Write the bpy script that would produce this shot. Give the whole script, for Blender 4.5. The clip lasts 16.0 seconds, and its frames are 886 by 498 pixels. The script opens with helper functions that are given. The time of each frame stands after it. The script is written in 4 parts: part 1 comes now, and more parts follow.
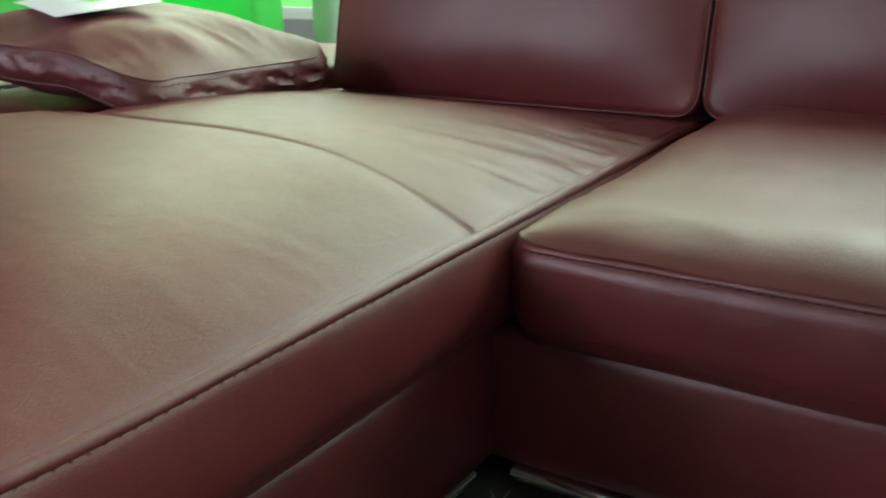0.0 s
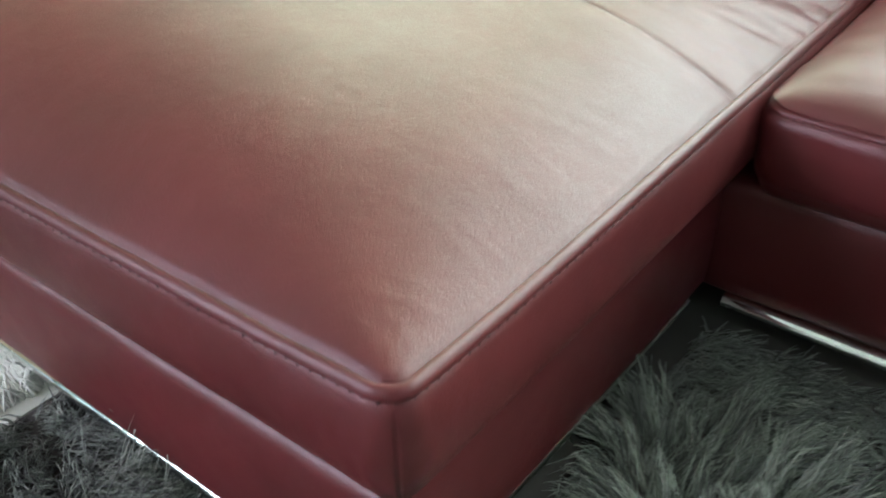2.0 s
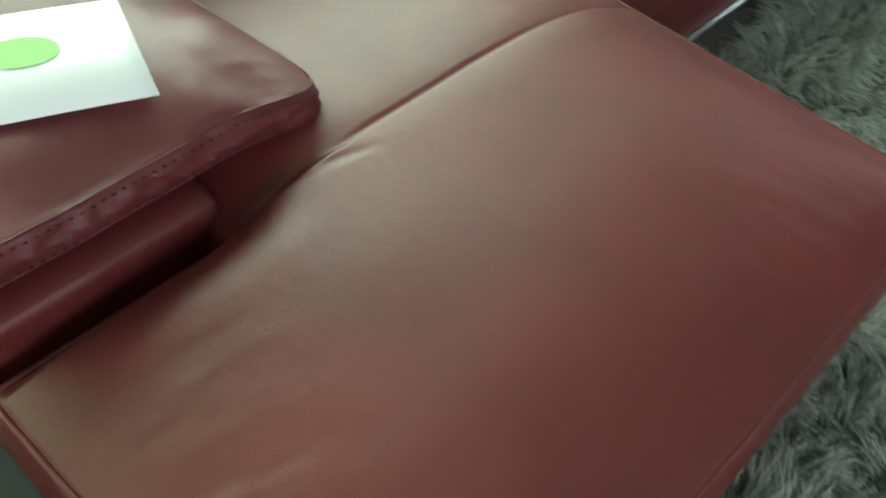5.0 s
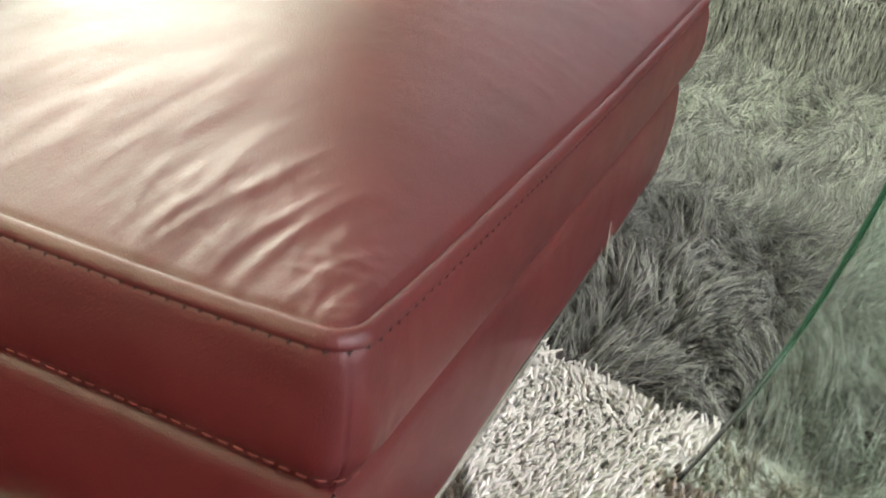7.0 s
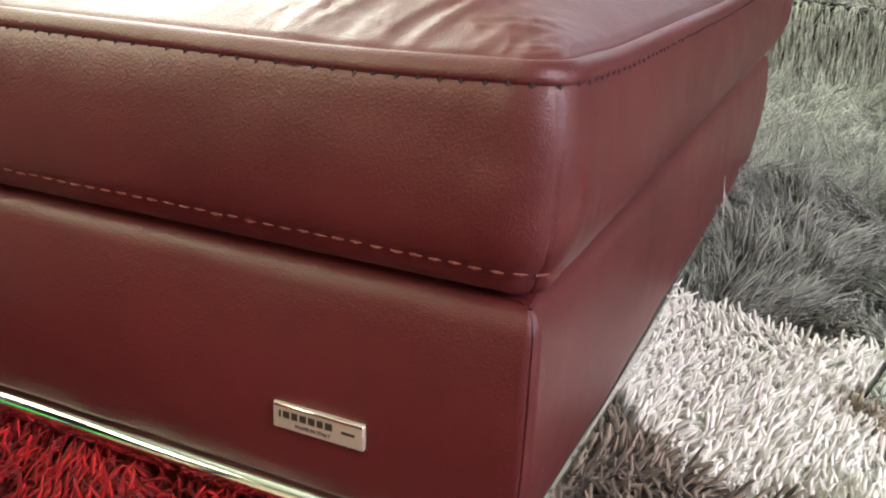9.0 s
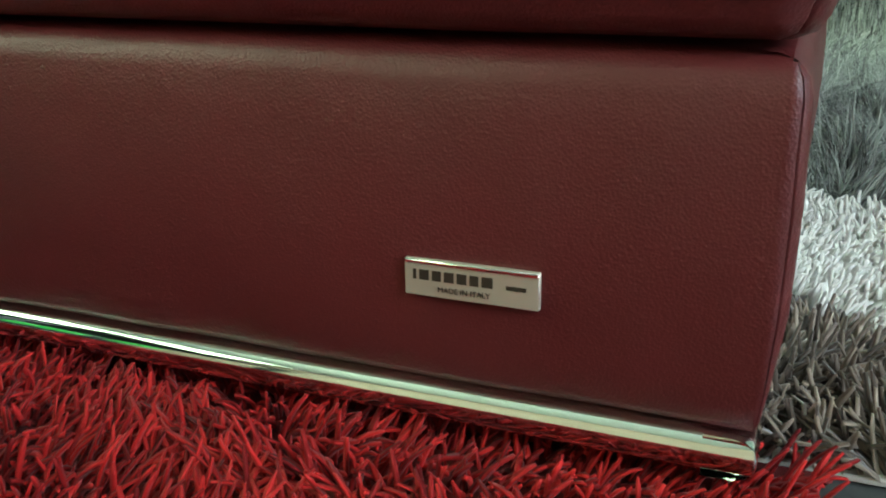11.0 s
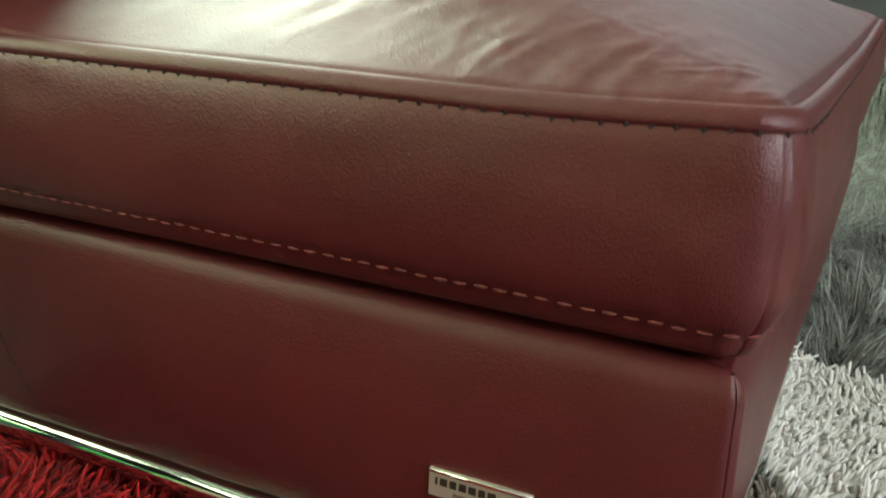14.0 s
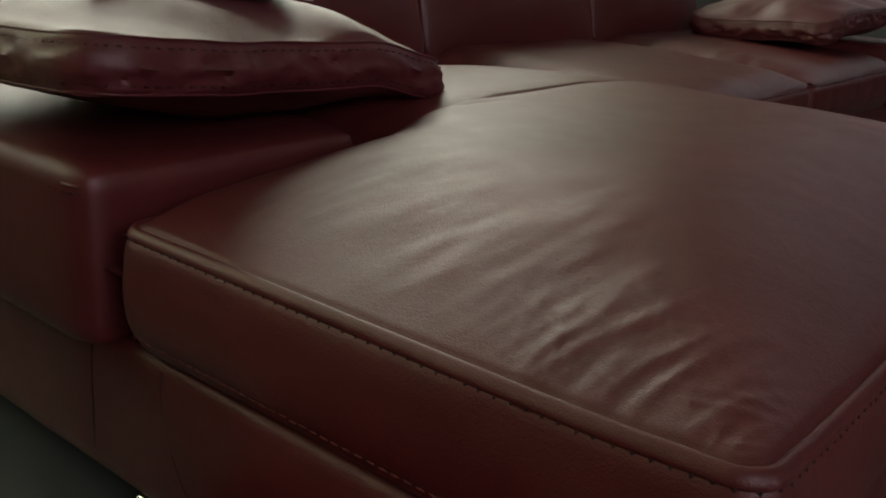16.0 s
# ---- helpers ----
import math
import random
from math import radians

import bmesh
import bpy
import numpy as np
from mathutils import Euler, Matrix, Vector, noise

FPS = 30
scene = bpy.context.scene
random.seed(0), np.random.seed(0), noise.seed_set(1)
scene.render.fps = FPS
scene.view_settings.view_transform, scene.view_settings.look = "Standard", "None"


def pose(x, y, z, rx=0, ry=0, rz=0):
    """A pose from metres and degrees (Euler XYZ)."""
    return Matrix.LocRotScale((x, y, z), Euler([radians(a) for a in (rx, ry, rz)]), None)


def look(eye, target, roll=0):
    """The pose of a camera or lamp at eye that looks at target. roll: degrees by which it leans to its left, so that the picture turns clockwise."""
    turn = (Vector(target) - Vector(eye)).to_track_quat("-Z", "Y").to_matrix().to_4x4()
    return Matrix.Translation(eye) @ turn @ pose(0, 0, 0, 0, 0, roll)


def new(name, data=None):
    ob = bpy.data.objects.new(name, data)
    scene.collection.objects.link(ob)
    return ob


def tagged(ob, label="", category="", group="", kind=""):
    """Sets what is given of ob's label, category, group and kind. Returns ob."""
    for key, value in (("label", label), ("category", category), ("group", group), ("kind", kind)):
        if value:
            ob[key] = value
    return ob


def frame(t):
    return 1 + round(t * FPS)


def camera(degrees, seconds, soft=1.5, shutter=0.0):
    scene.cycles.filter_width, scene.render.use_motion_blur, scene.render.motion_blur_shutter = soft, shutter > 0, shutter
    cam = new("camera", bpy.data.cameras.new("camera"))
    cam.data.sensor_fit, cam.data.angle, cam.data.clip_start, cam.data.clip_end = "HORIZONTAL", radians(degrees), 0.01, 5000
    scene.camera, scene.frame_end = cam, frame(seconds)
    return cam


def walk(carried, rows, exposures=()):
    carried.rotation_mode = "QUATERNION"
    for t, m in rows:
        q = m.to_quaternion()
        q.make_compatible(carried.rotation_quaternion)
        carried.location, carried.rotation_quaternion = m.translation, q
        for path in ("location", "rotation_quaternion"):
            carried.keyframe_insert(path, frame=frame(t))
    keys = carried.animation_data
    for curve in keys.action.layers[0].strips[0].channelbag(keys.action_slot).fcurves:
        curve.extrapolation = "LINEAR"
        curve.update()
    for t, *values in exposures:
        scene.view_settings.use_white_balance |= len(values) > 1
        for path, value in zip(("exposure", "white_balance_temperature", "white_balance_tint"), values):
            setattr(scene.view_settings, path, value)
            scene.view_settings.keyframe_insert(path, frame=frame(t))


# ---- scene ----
cam = camera(50.60, 16.0, soft=1.9, shutter=0.3)
PATH = [
    (0, (1.987, -0.233, 0.785), (1.448, 0.546, 0.462), -2.00),
    (0.5, (1.950, -0.340, 0.743), (1.360, 0.396, 0.410), -2.32),
    (1, (1.925, -0.400, 0.715), (1.293, 0.289, 0.360), -2.27),
    (1.5, (1.844, -0.417, 0.695), (1.225, 0.246, 0.275), -2.07),
    (2, (1.779, -0.415, 0.982), (1.269, 0.224, 0.406), -1.21),
    (2.5, (1.602, -0.483, 1.351), (1.305, 0.172, 0.657), 5.34),
    (3, (1.261, -0.549, 1.570), (1.112, 0.148, 0.868), 0.93),
    (3.2, (1.124, -0.555, 1.580), (0.988, 0.144, 0.878), -1.77),
    (5.3, (-0.244, -0.019, 1.480), (0.360, 0.267, 0.736), 10.34),
    (5.5, (-0.299, -0.023, 1.435), (0.340, 0.214, 0.703), 10.88),
    (6, (-0.444, -0.251, 1.256), (0.241, 0.058, 0.595), 7.73),
    (6.5, (-0.450, -0.261, 1.003), (0.328, 0.044, 0.455), 9.29),
    (7, (-0.482, -0.241, 0.808), (0.337, 0.073, 0.328), 7.47),
    (7.5, (-0.510, -0.225, 0.682), (0.321, 0.093, 0.225), 4.46),
    (8, (-0.530, -0.210, 0.593), (0.309, 0.152, 0.188), 3.90),
    (8.5, (-0.534, -0.177, 0.547), (0.317, 0.181, 0.163), 3.38),
    (9, (-0.535, -0.158, 0.522), (0.322, 0.216, 0.167), 2.64),
    (9.5, (-0.487, -0.095, 0.432), (0.347, 0.300, 0.046), 1.80),
    (10, (-0.512, -0.010, 0.301), (0.386, 0.339, 0.033), 3.67),
    (10.2, (-0.462, -0.015, 0.319), (0.398, 0.381, -0.002), 0.36),
    (12.5, (-0.472, 0.067, 0.318), (0.444, 0.353, 0.037), 0.88),
    (13, (-0.497, 0.040, 0.371), (0.408, 0.351, 0.080), 1.32),
    (13.5, (-0.522, 0.007, 0.429), (0.367, 0.354, 0.132), 1.94),
    (14, (-0.547, -0.044, 0.503), (0.317, 0.363, 0.204), 2.75),
    (14.5, (-0.591, -0.109, 0.584), (0.237, 0.368, 0.291), 4.27),
    (15, (-0.535, -0.142, 0.678), (0.244, 0.390, 0.345), 3.04),
    (15.5, (-0.536, -0.160, 0.713), (0.223, 0.411, 0.403), 3.24),
    (16, (-0.551, -0.158, 0.752), (0.190, 0.434, 0.435), 3.73),
]
EXPOSURE = [(0, -0.68, 5850, -3), (0.6, -0.88, 5700, 0), (1.5, -0.80, 5600, 12), (2.0, -0.12, 5700, 9), (3.0, -0.08, 5750, -8), (5.5, -0.70, 6100, -12), (6.0, 0.15, 6400, -4), (6.5, 0.08, 6500, 8),
            (7.0, -0.02, 6650, 11), (8.0, 0.06, 6550, 18), (9.0, 0.06, 6550, 17), (10.0, -0.32, 5750, -4), (12.5, -0.32, 5600, -12), (13.5, -0.20, 5800, -10), (14.0, -0.45, 6400, -2),
            (14.5, -0.28, 6800, 8), (15.0, -0.56, 6800, 13), (15.5, -1.60, 6600, 12), (16, -2.25, 6800, 16)]
walk(cam, [(t, look(eye, target, roll)) for t, eye, target, roll in PATH], EXPOSURE)

# ------------------------------------------------------------------ light
world = bpy.data.worlds.new("world")
scene.world = world
world.use_nodes = True
wn = world.node_tree
sky = wn.nodes.new("ShaderNodeTexSky")
sky.sky_type, sky.sun_disc = "NISHITA", False
sky.sun_elevation, sky.sun_rotation = radians(40), radians(20)
wn.links.new(sky.outputs[0], wn.nodes["Background"].inputs[0])
wn.nodes["Background"].inputs[1].default_value = 0.10


def area(name, at, target, w, h, watts, color):
    data = bpy.data.lights.new(name, "AREA")
    data.shape, data.size, data.size_y, data.energy, data.color = "RECTANGLE", w, h, watts, color
    ob = new(name, data)
    ob.matrix_world = look(at, target)
    return ob


# daylight in the openings of the shop windows
area("window_light_sky", (2.7, 4.35, 2.65), (2.2, 0, 0.6), 4.2, 2.9, 600, (0.93, 1.0, 0.82))
area("window_light_bright_side", (5.4, 4.35, 2.45), (2.6, 0, 0.6), 1.2, 3.0, 84, (0.95, 1.0, 0.86))
area("window_light_corner", (6.7, 4.35, 2.45), (2.8, 0, 0.6), 1.4, 3.3, 40, (0.86, 1.0, 0.62))
area("window_light_trees", (-1.8, 4.35, 3.0), (-1.0, 0, 0.6), 4.6, 2.2, 270, (0.88, 1.0, 0.60))
area("window_light_front", (-1.7, -4.35, 2.75), (0.4, 0, 0.2), 3.2, 1.6, 310, (0.97, 0.91, 1.0))
area("window_light_far", (7.35, 0.3, 2.9), (0, 0, 0.5), 4.0, 1.8, 26, (0.85, 0.95, 1.0))


# ------------------------------------------------------------------ materials
def material(name, base, rough=0.5, metal=0.0, spec=0.5):
    m = bpy.data.materials.new(name)
    m.use_nodes = True
    b = m.node_tree.nodes["Principled BSDF"]
    b.inputs["Base Color"].default_value = (*base, 1)
    b.inputs["Roughness"].default_value = rough
    b.inputs["Metallic"].default_value = metal
    b.inputs["Specular IOR Level"].default_value = spec
    return m


def node(m, kind, **values):
    n = m.node_tree.nodes.new(kind)
    for key, value in values.items():
        n.inputs[key.replace("_", " ")].default_value = value
    return n


def link(m, a, b):
    m.node_tree.links.new(a, b)


def bsdf(m):
    return m.node_tree.nodes["Principled BSDF"]


def coords(m, scale=(1, 1, 1), out="Object"):
    tc = m.node_tree.nodes.new("ShaderNodeTexCoord")
    mp = node(m, "ShaderNodeMapping", Scale=scale)
    link(m, tc.outputs[out], mp.inputs[0])
    return mp.outputs[0]


def ramp(m, fac, stops):
    r = m.node_tree.nodes.new("ShaderNodeValToRGB")
    e = r.color_ramp.elements
    while len(e) < len(stops):
        e.new(0.5)
    for el, (p, c) in zip(e, stops):
        el.position, el.color = p, (*c, 1)
    link(m, fac, r.inputs[0])
    return r.outputs[0]


def bump(m, height, strength, distance, after=None):
    b = node(m, "ShaderNodeBump", Strength=strength, Distance=distance)
    link(m, height, b.inputs["Height"])
    if after:
        link(m, after, b.inputs["Normal"])
    link(m, b.outputs[0], bsdf(m).inputs["Normal"])
    return b.outputs[0]


def leather(name, dark, light, rough=0.40):
    m = material(name, light, rough, 0, 0.50)
    b = bsdf(m)
    c = coords(m)
    big = node(m, "ShaderNodeTexNoise", Scale=3.2, Detail=4.0, Roughness=0.6)
    link(m, c, big.inputs["Vector"])
    link(m, ramp(m, big.outputs[0], [(0.32, dark), (0.68, light)]), b.inputs["Base Color"])
    mid = node(m, "ShaderNodeTexNoise", Scale=22.0, Detail=4.0, Roughness=0.55)
    link(m, c, mid.inputs["Vector"])
    rr = node(m, "ShaderNodeMapRange", To_Min=rough - 0.05, To_Max=rough + 0.07)
    link(m, mid.outputs[0], rr.inputs[0])
    link(m, rr.outputs[0], b.inputs["Roughness"])
    first = bump(m, mid.outputs[0], 0.13, 0.006)
    warp = node(m, "ShaderNodeTexNoise", Scale=150.0, Detail=3.0, Roughness=0.6)
    link(m, c, warp.inputs["Vector"])
    second = bump(m, warp.outputs[0], 0.15, 0.0016, first)
    cell = node(m, "ShaderNodeTexVoronoi", Scale=560.0)
    link(m, c, cell.inputs["Vector"])
    bump(m, cell.outputs["Distance"], 0.38, 0.0007, second)
    return m


LEATHER = leather("red_leather", (0.078, 0.0116, 0.0128), (0.111, 0.0166, 0.0180), 0.41)
PILLOW_LEATHER = leather("soft_red_leather", (0.078, 0.013, 0.016), (0.110, 0.019, 0.023), 0.45)
THREAD = material("dark_thread", (0.020, 0.005, 0.005), 0.8)
PALE_THREAD = material("pale_thread", (0.20, 0.055, 0.045), 0.6)
# leather darkened for the plinth cores: the shade is in the colour
SHADOW_LEATHER = material("shade_dark_leather", (0.035, 0.010, 0.010), 0.8)
CHROME = material("chrome", (0.86, 0.87, 0.86), 0.08, 1.0)
PLATE = material("plate", (0.60, 0.55, 0.45), 0.34, 0.55)
INK = material("ink", (0.03, 0.022, 0.014), 0.5)
PAPER = material("paper", (0.82, 0.82, 0.82), 0.45)
PRINT_GREEN = material("green_print", (0.25, 0.62, 0.10), 0.5)
BLACK = material("black_paint", (0.015, 0.015, 0.016), 0.45)


def painted(name, a, b_, rough=0.6, scale=2.0, relief=0.05):
    m = material(name, a, rough)
    n = node(m, "ShaderNodeTexNoise", Scale=scale, Detail=6.0, Roughness=0.6)
    link(m, coords(m), n.inputs["Vector"])
    link(m, ramp(m, n.outputs[0], [(0.3, a), (0.7, b_)]), bsdf(m).inputs["Base Color"])
    n2 = node(m, "ShaderNodeTexNoise", Scale=scale * 60, Detail=3.0)
    link(m, coords(m), n2.inputs["Vector"])
    bump(m, n2.outputs[0], relief, 0.002)
    return m


WALL = painted("wall_paint", (0.30, 0.30, 0.30), (0.36, 0.36, 0.36))
CEILING = painted("ceiling_paint", (0.52, 0.54, 0.50), (0.58, 0.60, 0.56))
FRAME = painted("white_frame_paint", (0.76, 0.77, 0.77), (0.82, 0.82, 0.82), 0.35)
FLOOR = painted("dark_floor_tile", (0.045, 0.05, 0.05), (0.075, 0.08, 0.078), 0.28, 1.5)
GREEN = painted("green_upholstery", (0.10, 0.62, 0.07), (0.13, 0.70, 0.10), 0.5)
CREAM = painted("cream_laminate", (0.55, 0.50, 0.36), (0.62, 0.57, 0.43), 0.35, 6.0)
MAGENTA = painted("magenta_pile", (0.45, 0.03, 0.12), (0.6, 0.06, 0.2), 0.9, 40, 0.6)


def yarn(name, a, b_, rough=0.6, patch=12.0, low=0.8):
    """Yarn whose strands differ, in lighter and darker patches."""
    m = material(name, a, rough, 0, 0.3)
    geo = m.node_tree.nodes.new("ShaderNodeNewGeometry")
    tint = ramp(m, geo.outputs["Random Per Island"], [(0.0, a), (1.0, b_)])
    n = node(m, "ShaderNodeTexNoise", Scale=patch, Detail=3.0, Roughness=0.55)
    link(m, coords(m), n.inputs["Vector"])
    shade = ramp(m, n.outputs[0], [(0.35, (low, low, low)), (0.65, (1, 1, 1))])
    mul = m.node_tree.nodes.new("ShaderNodeMix")
    mul.data_type, mul.blend_type = "RGBA", "MULTIPLY"
    mul.inputs[0].default_value = 1.0
    link(m, tint, mul.inputs[6])
    link(m, shade, mul.inputs[7])
    link(m, mul.outputs[2], bsdf(m).inputs["Base Color"])
    bsdf(m).inputs["Sheen Weight"].default_value = 0.25
    return m


WHITE_YARN = yarn("white_yarn", (0.88, 0.87, 0.80), (0.96, 0.95, 0.89), low=0.93)
BROWN_YARN = yarn("brown_yarn", (0.055, 0.040, 0.030), (0.36, 0.29, 0.22))
RED_YARN = yarn("red_yarn", (0.16, 0.004, 0.006), (0.62, 0.022, 0.022), 0.55)
bsdf(RED_YARN).inputs["Sheen Weight"].default_value = 0.05
bsdf(RED_YARN).inputs["Specular IOR Level"].default_value = 0.15
GREY_YARN = yarn("grey_yarn", (0.095, 0.100, 0.090), (0.50, 0.525, 0.455), 0.5, 9.0, 0.55)
BACKING = painted("rug_backing", (0.05, 0.045, 0.042), (0.08, 0.07, 0.066), 0.95)
PALE_BACKING = painted("pale_rug_backing", (0.52, 0.50, 0.45), (0.60, 0.58, 0.52), 0.95)
RED_BACKING = painted("red_rug_backing", (0.09, 0.006, 0.006), (0.13, 0.01, 0.01), 0.95)

GLASS = material("green_float_glass", (0.80, 0.94, 0.87), 0.02)
bsdf(GLASS).inputs["Transmission Weight"].default_value = 1.0
bsdf(GLASS).inputs["IOR"].default_value = 1.5
GLASS_EDGE = material("glass_edge", (0.008, 0.050, 0.032), 0.10)
PANE = material("window_pane", (1, 1, 1), 0.0)
bsdf(PANE).inputs["Transmission Weight"].default_value = 1.0


def glow(name, base, strength):
    m = material(name, base, 1.0)
    bsdf(m).inputs["Emission Color"].default_value = (*base, 1)
    bsdf(m).inputs["Emission Strength"].default_value = strength
    return m


def outdoors(name, grass, sky_color, level, strength):
    """Daylit distance behind a window: bright sky over green."""
    m = material(name, (0, 0, 0), 1.0)
    c = coords(m)
    sep = m.node_tree.nodes.new("ShaderNodeSeparateXYZ")
    link(m, c, sep.inputs[0])
    n = node(m, "ShaderNodeTexNoise", Scale=1.3, Detail=5.0)
    link(m, c, n.inputs["Vector"])
    add = node(m, "ShaderNodeMath")
    add.operation = "MULTIPLY_ADD"
    link(m, n.outputs[0], add.inputs[0])
    add.inputs[1].default_value = 1.6
    link(m, sep.outputs[2], add.inputs[2])
    rg = node(m, "ShaderNodeMapRange", From_Min=level, From_Max=level + 1.0)
    link(m, add.outputs[0], rg.inputs[0])
    link(m, ramp(m, rg.outputs[0], [(0.35, grass), (0.65, sky_color)]), bsdf(m).inputs["Emission Color"])
    bsdf(m).inputs["Emission Strength"].default_value = strength
    return m


OUT_BACK = outdoors("outdoors_back", (0.25, 0.75, 0.18), (0.95, 1.0, 0.95), 1.6, 2.2)
OUT_FRONT = outdoors("outdoors_front", (0.55, 0.60, 0.75), (0.85, 0.88, 1.0), 1.0, 1.6)


# ------------------------------------------------------------------ mesh helpers
def smooth(me, angle=40):
    me.polygons.foreach_set("use_smooth", [True] * len(me.polygons))
    me.set_sharp_from_angle(angle=radians(angle))


def mesh_object(name, verts, faces, mat, parent=None, label="", soft=True, angle=40):
    me = bpy.data.meshes.new(name)
    me.from_pydata([tuple(v) for v in verts], [], faces)
    me.materials.append(mat)
    me.update()
    if soft:
        smooth(me, angle)
    ob = new(name, me)
    if parent:
        ob.parent = parent
    if label:
        ob["label"] = label
    return ob


def part(name, bm, mat, parent=None, label="", soft=True, angle=40):
    me = bpy.data.meshes.new(name)
    bmesh.ops.recalc_face_normals(bm, faces=bm.faces)
    bm.to_mesh(me)
    bm.free()
    me.materials.append(mat)
    if soft:
        smooth(me, angle)
    ob = new(name, me)
    if parent:
        ob.parent = parent
    if label:
        ob["label"] = label
    return ob


def box(x0, x1, y0, y1, z0, z1, bevel=0.0, segments=3):
    bm = bmesh.new()
    bmesh.ops.create_cube(bm, size=1)
    for v in bm.verts:
        v.co = Vector(((x0 + x1) / 2 + v.co.x * (x1 - x0), (y0 + y1) / 2 + v.co.y * (y1 - y0), (z0 + z1) / 2 + v.co.z * (z1 - z0)))
    if bevel:
        bmesh.ops.bevel(bm, geom=list(bm.edges), offset=bevel, segments=segments, profile=0.5, affect="EDGES")
    return bm


def empty(name, at, label, category, group="", kind=""):
    ob = new(name)
    ob.location = at
    bpy.context.view_layer.update()
    return tagged(ob, label, category, group, kind)


def keep(parent):
    """Parts are written in world places: undo the thing's own place."""
    for o in parent.children:
        o.matrix_parent_inverse = Matrix.Translation(parent.location).inverted()


def rounded_path(corners, radius, step=0.012, n=7):
    """Points, outward normals along an open way with rounded corners."""
    pts = []
    for i, c in enumerate(corners):
        c = Vector(c)
        if 0 < i < len(corners) - 1 and radius > 0:
            a, b = (Vector(corners[i - 1]) - c).normalized(), (Vector(corners[i + 1]) - c).normalized()
            p, q = c + a * radius, c + b * radius
            o = p + b * radius
            for k in range(n + 1):
                f = k / n * math.pi / 2
                pts.append(o - b * radius * math.cos(f) - a * radius * math.sin(f))
        else:
            pts.append(c)
    out = [pts[0]]
    for p in pts[1:]:
        d = (p - out[-1]).length
        m = max(1, int(d / step))
        s = out[-1].copy()
        for k in range(1, m + 1):
            out.append(s.lerp(p, k / m))
    out = np.array([tuple(p) for p in out])
    t = np.gradient(out, axis=0)
    t /= np.linalg.norm(t, axis=1)[:, None]
    nrm = np.stack([t[:, 1], -t[:, 0]], 1)
    return out, nrm


def sweep(path, profile, wobble=0.0, seed=1.0, closed=False, seams=(), below=9.0, lift=None, crumple=0.0):
    """A wall of profile points (outwards, z) along a way."""
    pts, nrm = path
    n, m = len(pts), len(profile)
    verts = []
    sunk = [int(np.argmin(np.hypot(pts[:, 0] - sx, pts[:, 1] - sy))) for sx, sy in seams]
    near_corner = sum((np.exp(-(np.hypot(pts[:, 0] - sx, pts[:, 1] - sy) / 0.07) ** 2) for sx, sy in seams), np.zeros(n))
    for i in range(n):
        for k, (o, z) in enumerate(profile):
            dz = 0.0
            if lift and z > 0.33:
                dz = lift(pts[i, 0], pts[i, 1]) * min(1.0, (z - 0.33) / 0.07)
            if crumple:
                q = Vector((pts[i, 0] * 55, pts[i, 1] * 55, z * 34))
                o = o + crumple * float(near_corner[i]) * noise.noise(q) * (1.0 if z < 0.405 else 0.4)
            if i in sunk and z < below:
                o = o - 0.0017
            if wobble:
                p = Vector((pts[i, 0] * 3.1, pts[i, 1] * 3.1, seed))
                calm = min(1.0, min(abs(z - 0.411), abs(z - 0.2925)) / 0.03)
                o2 = o + calm * wobble * noise.noise(p + Vector((0, 0, z * 9))) + calm * 0.4 * wobble * noise.noise(p * 4.7 + Vector((0, 0, z * 22)))
                dz += calm * 0.5 * wobble * noise.noise(p * 1.7)
            else:
                o2 = o
            verts.append((pts[i, 0] + nrm[i, 0] * o2, pts[i, 1] + nrm[i, 1] * o2, z + dz))
    faces = []
    mm = m if closed else m - 1
    for i in range(n - 1):
        for k in range(mm):
            a, b = i * m + k, i * m + (k + 1) % m
            faces.append((a, b, b + m, a + m))
    return verts, faces


def tube(r, o, z, n=8):
    return [(o + r * math.cos(2 * math.pi * k / n), z + r * math.sin(2 * math.pi * k / n)) for k in range(n)]


def stitches(path, o, z, length, gap, size, start=0.0, end=1e9, jitter=0.0, seed=3, lift=None):
    """Small raised dashes of thread along a way."""
    pts, nrm = path
    seg = np.linalg.norm(np.diff(pts, axis=0), axis=1)
    s = np.concatenate([[0], np.cumsum(seg)])
    rnd = random.Random(seed)
    verts, faces = [], []
    q = max(start, 0.01)
    while q + length < min(end, s[-1]):
        def at(u, oo, zz):
            x, y = np.interp(u, s, pts[:, 0]), np.interp(u, s, pts[:, 1])
            nx, ny = np.interp(u, s, nrm[:, 0]), np.interp(u, s, nrm[:, 1])
            return (x + nx * oo, y + ny * oo, zz + (lift(x, y) if lift else 0))
        b = len(verts)
        j = rnd.uniform(-jitter, jitter)
        for u, sc in ((q, 0.5), (q + length * 0.5, 1.15), (q + length, 0.5)):
            for da, db in ((-1, -1), (1, -1), (1, 1), (-1, 1)):
                verts.append(at(u, o + da * size * sc * 0.8 - (0.6 * size if sc < 1 else 0), z + j + db * size * sc))
        for r in (0, 4):
            for k in range(4):
                faces.append((b + r + k, b + r + (k + 1) % 4, b + r + 4 + (k + 1) % 4, b + r + 4 + k))
        faces += [(b, b + 3, b + 2, b + 1), (b + 8, b + 9, b + 10, b + 11)]
        q += length + gap * rnd.uniform(0.85, 1.15)
    return verts, faces


def rise(d, r, p=2.2):
    return 1 - (1 - np.clip(d / r, 0, 1)) ** p


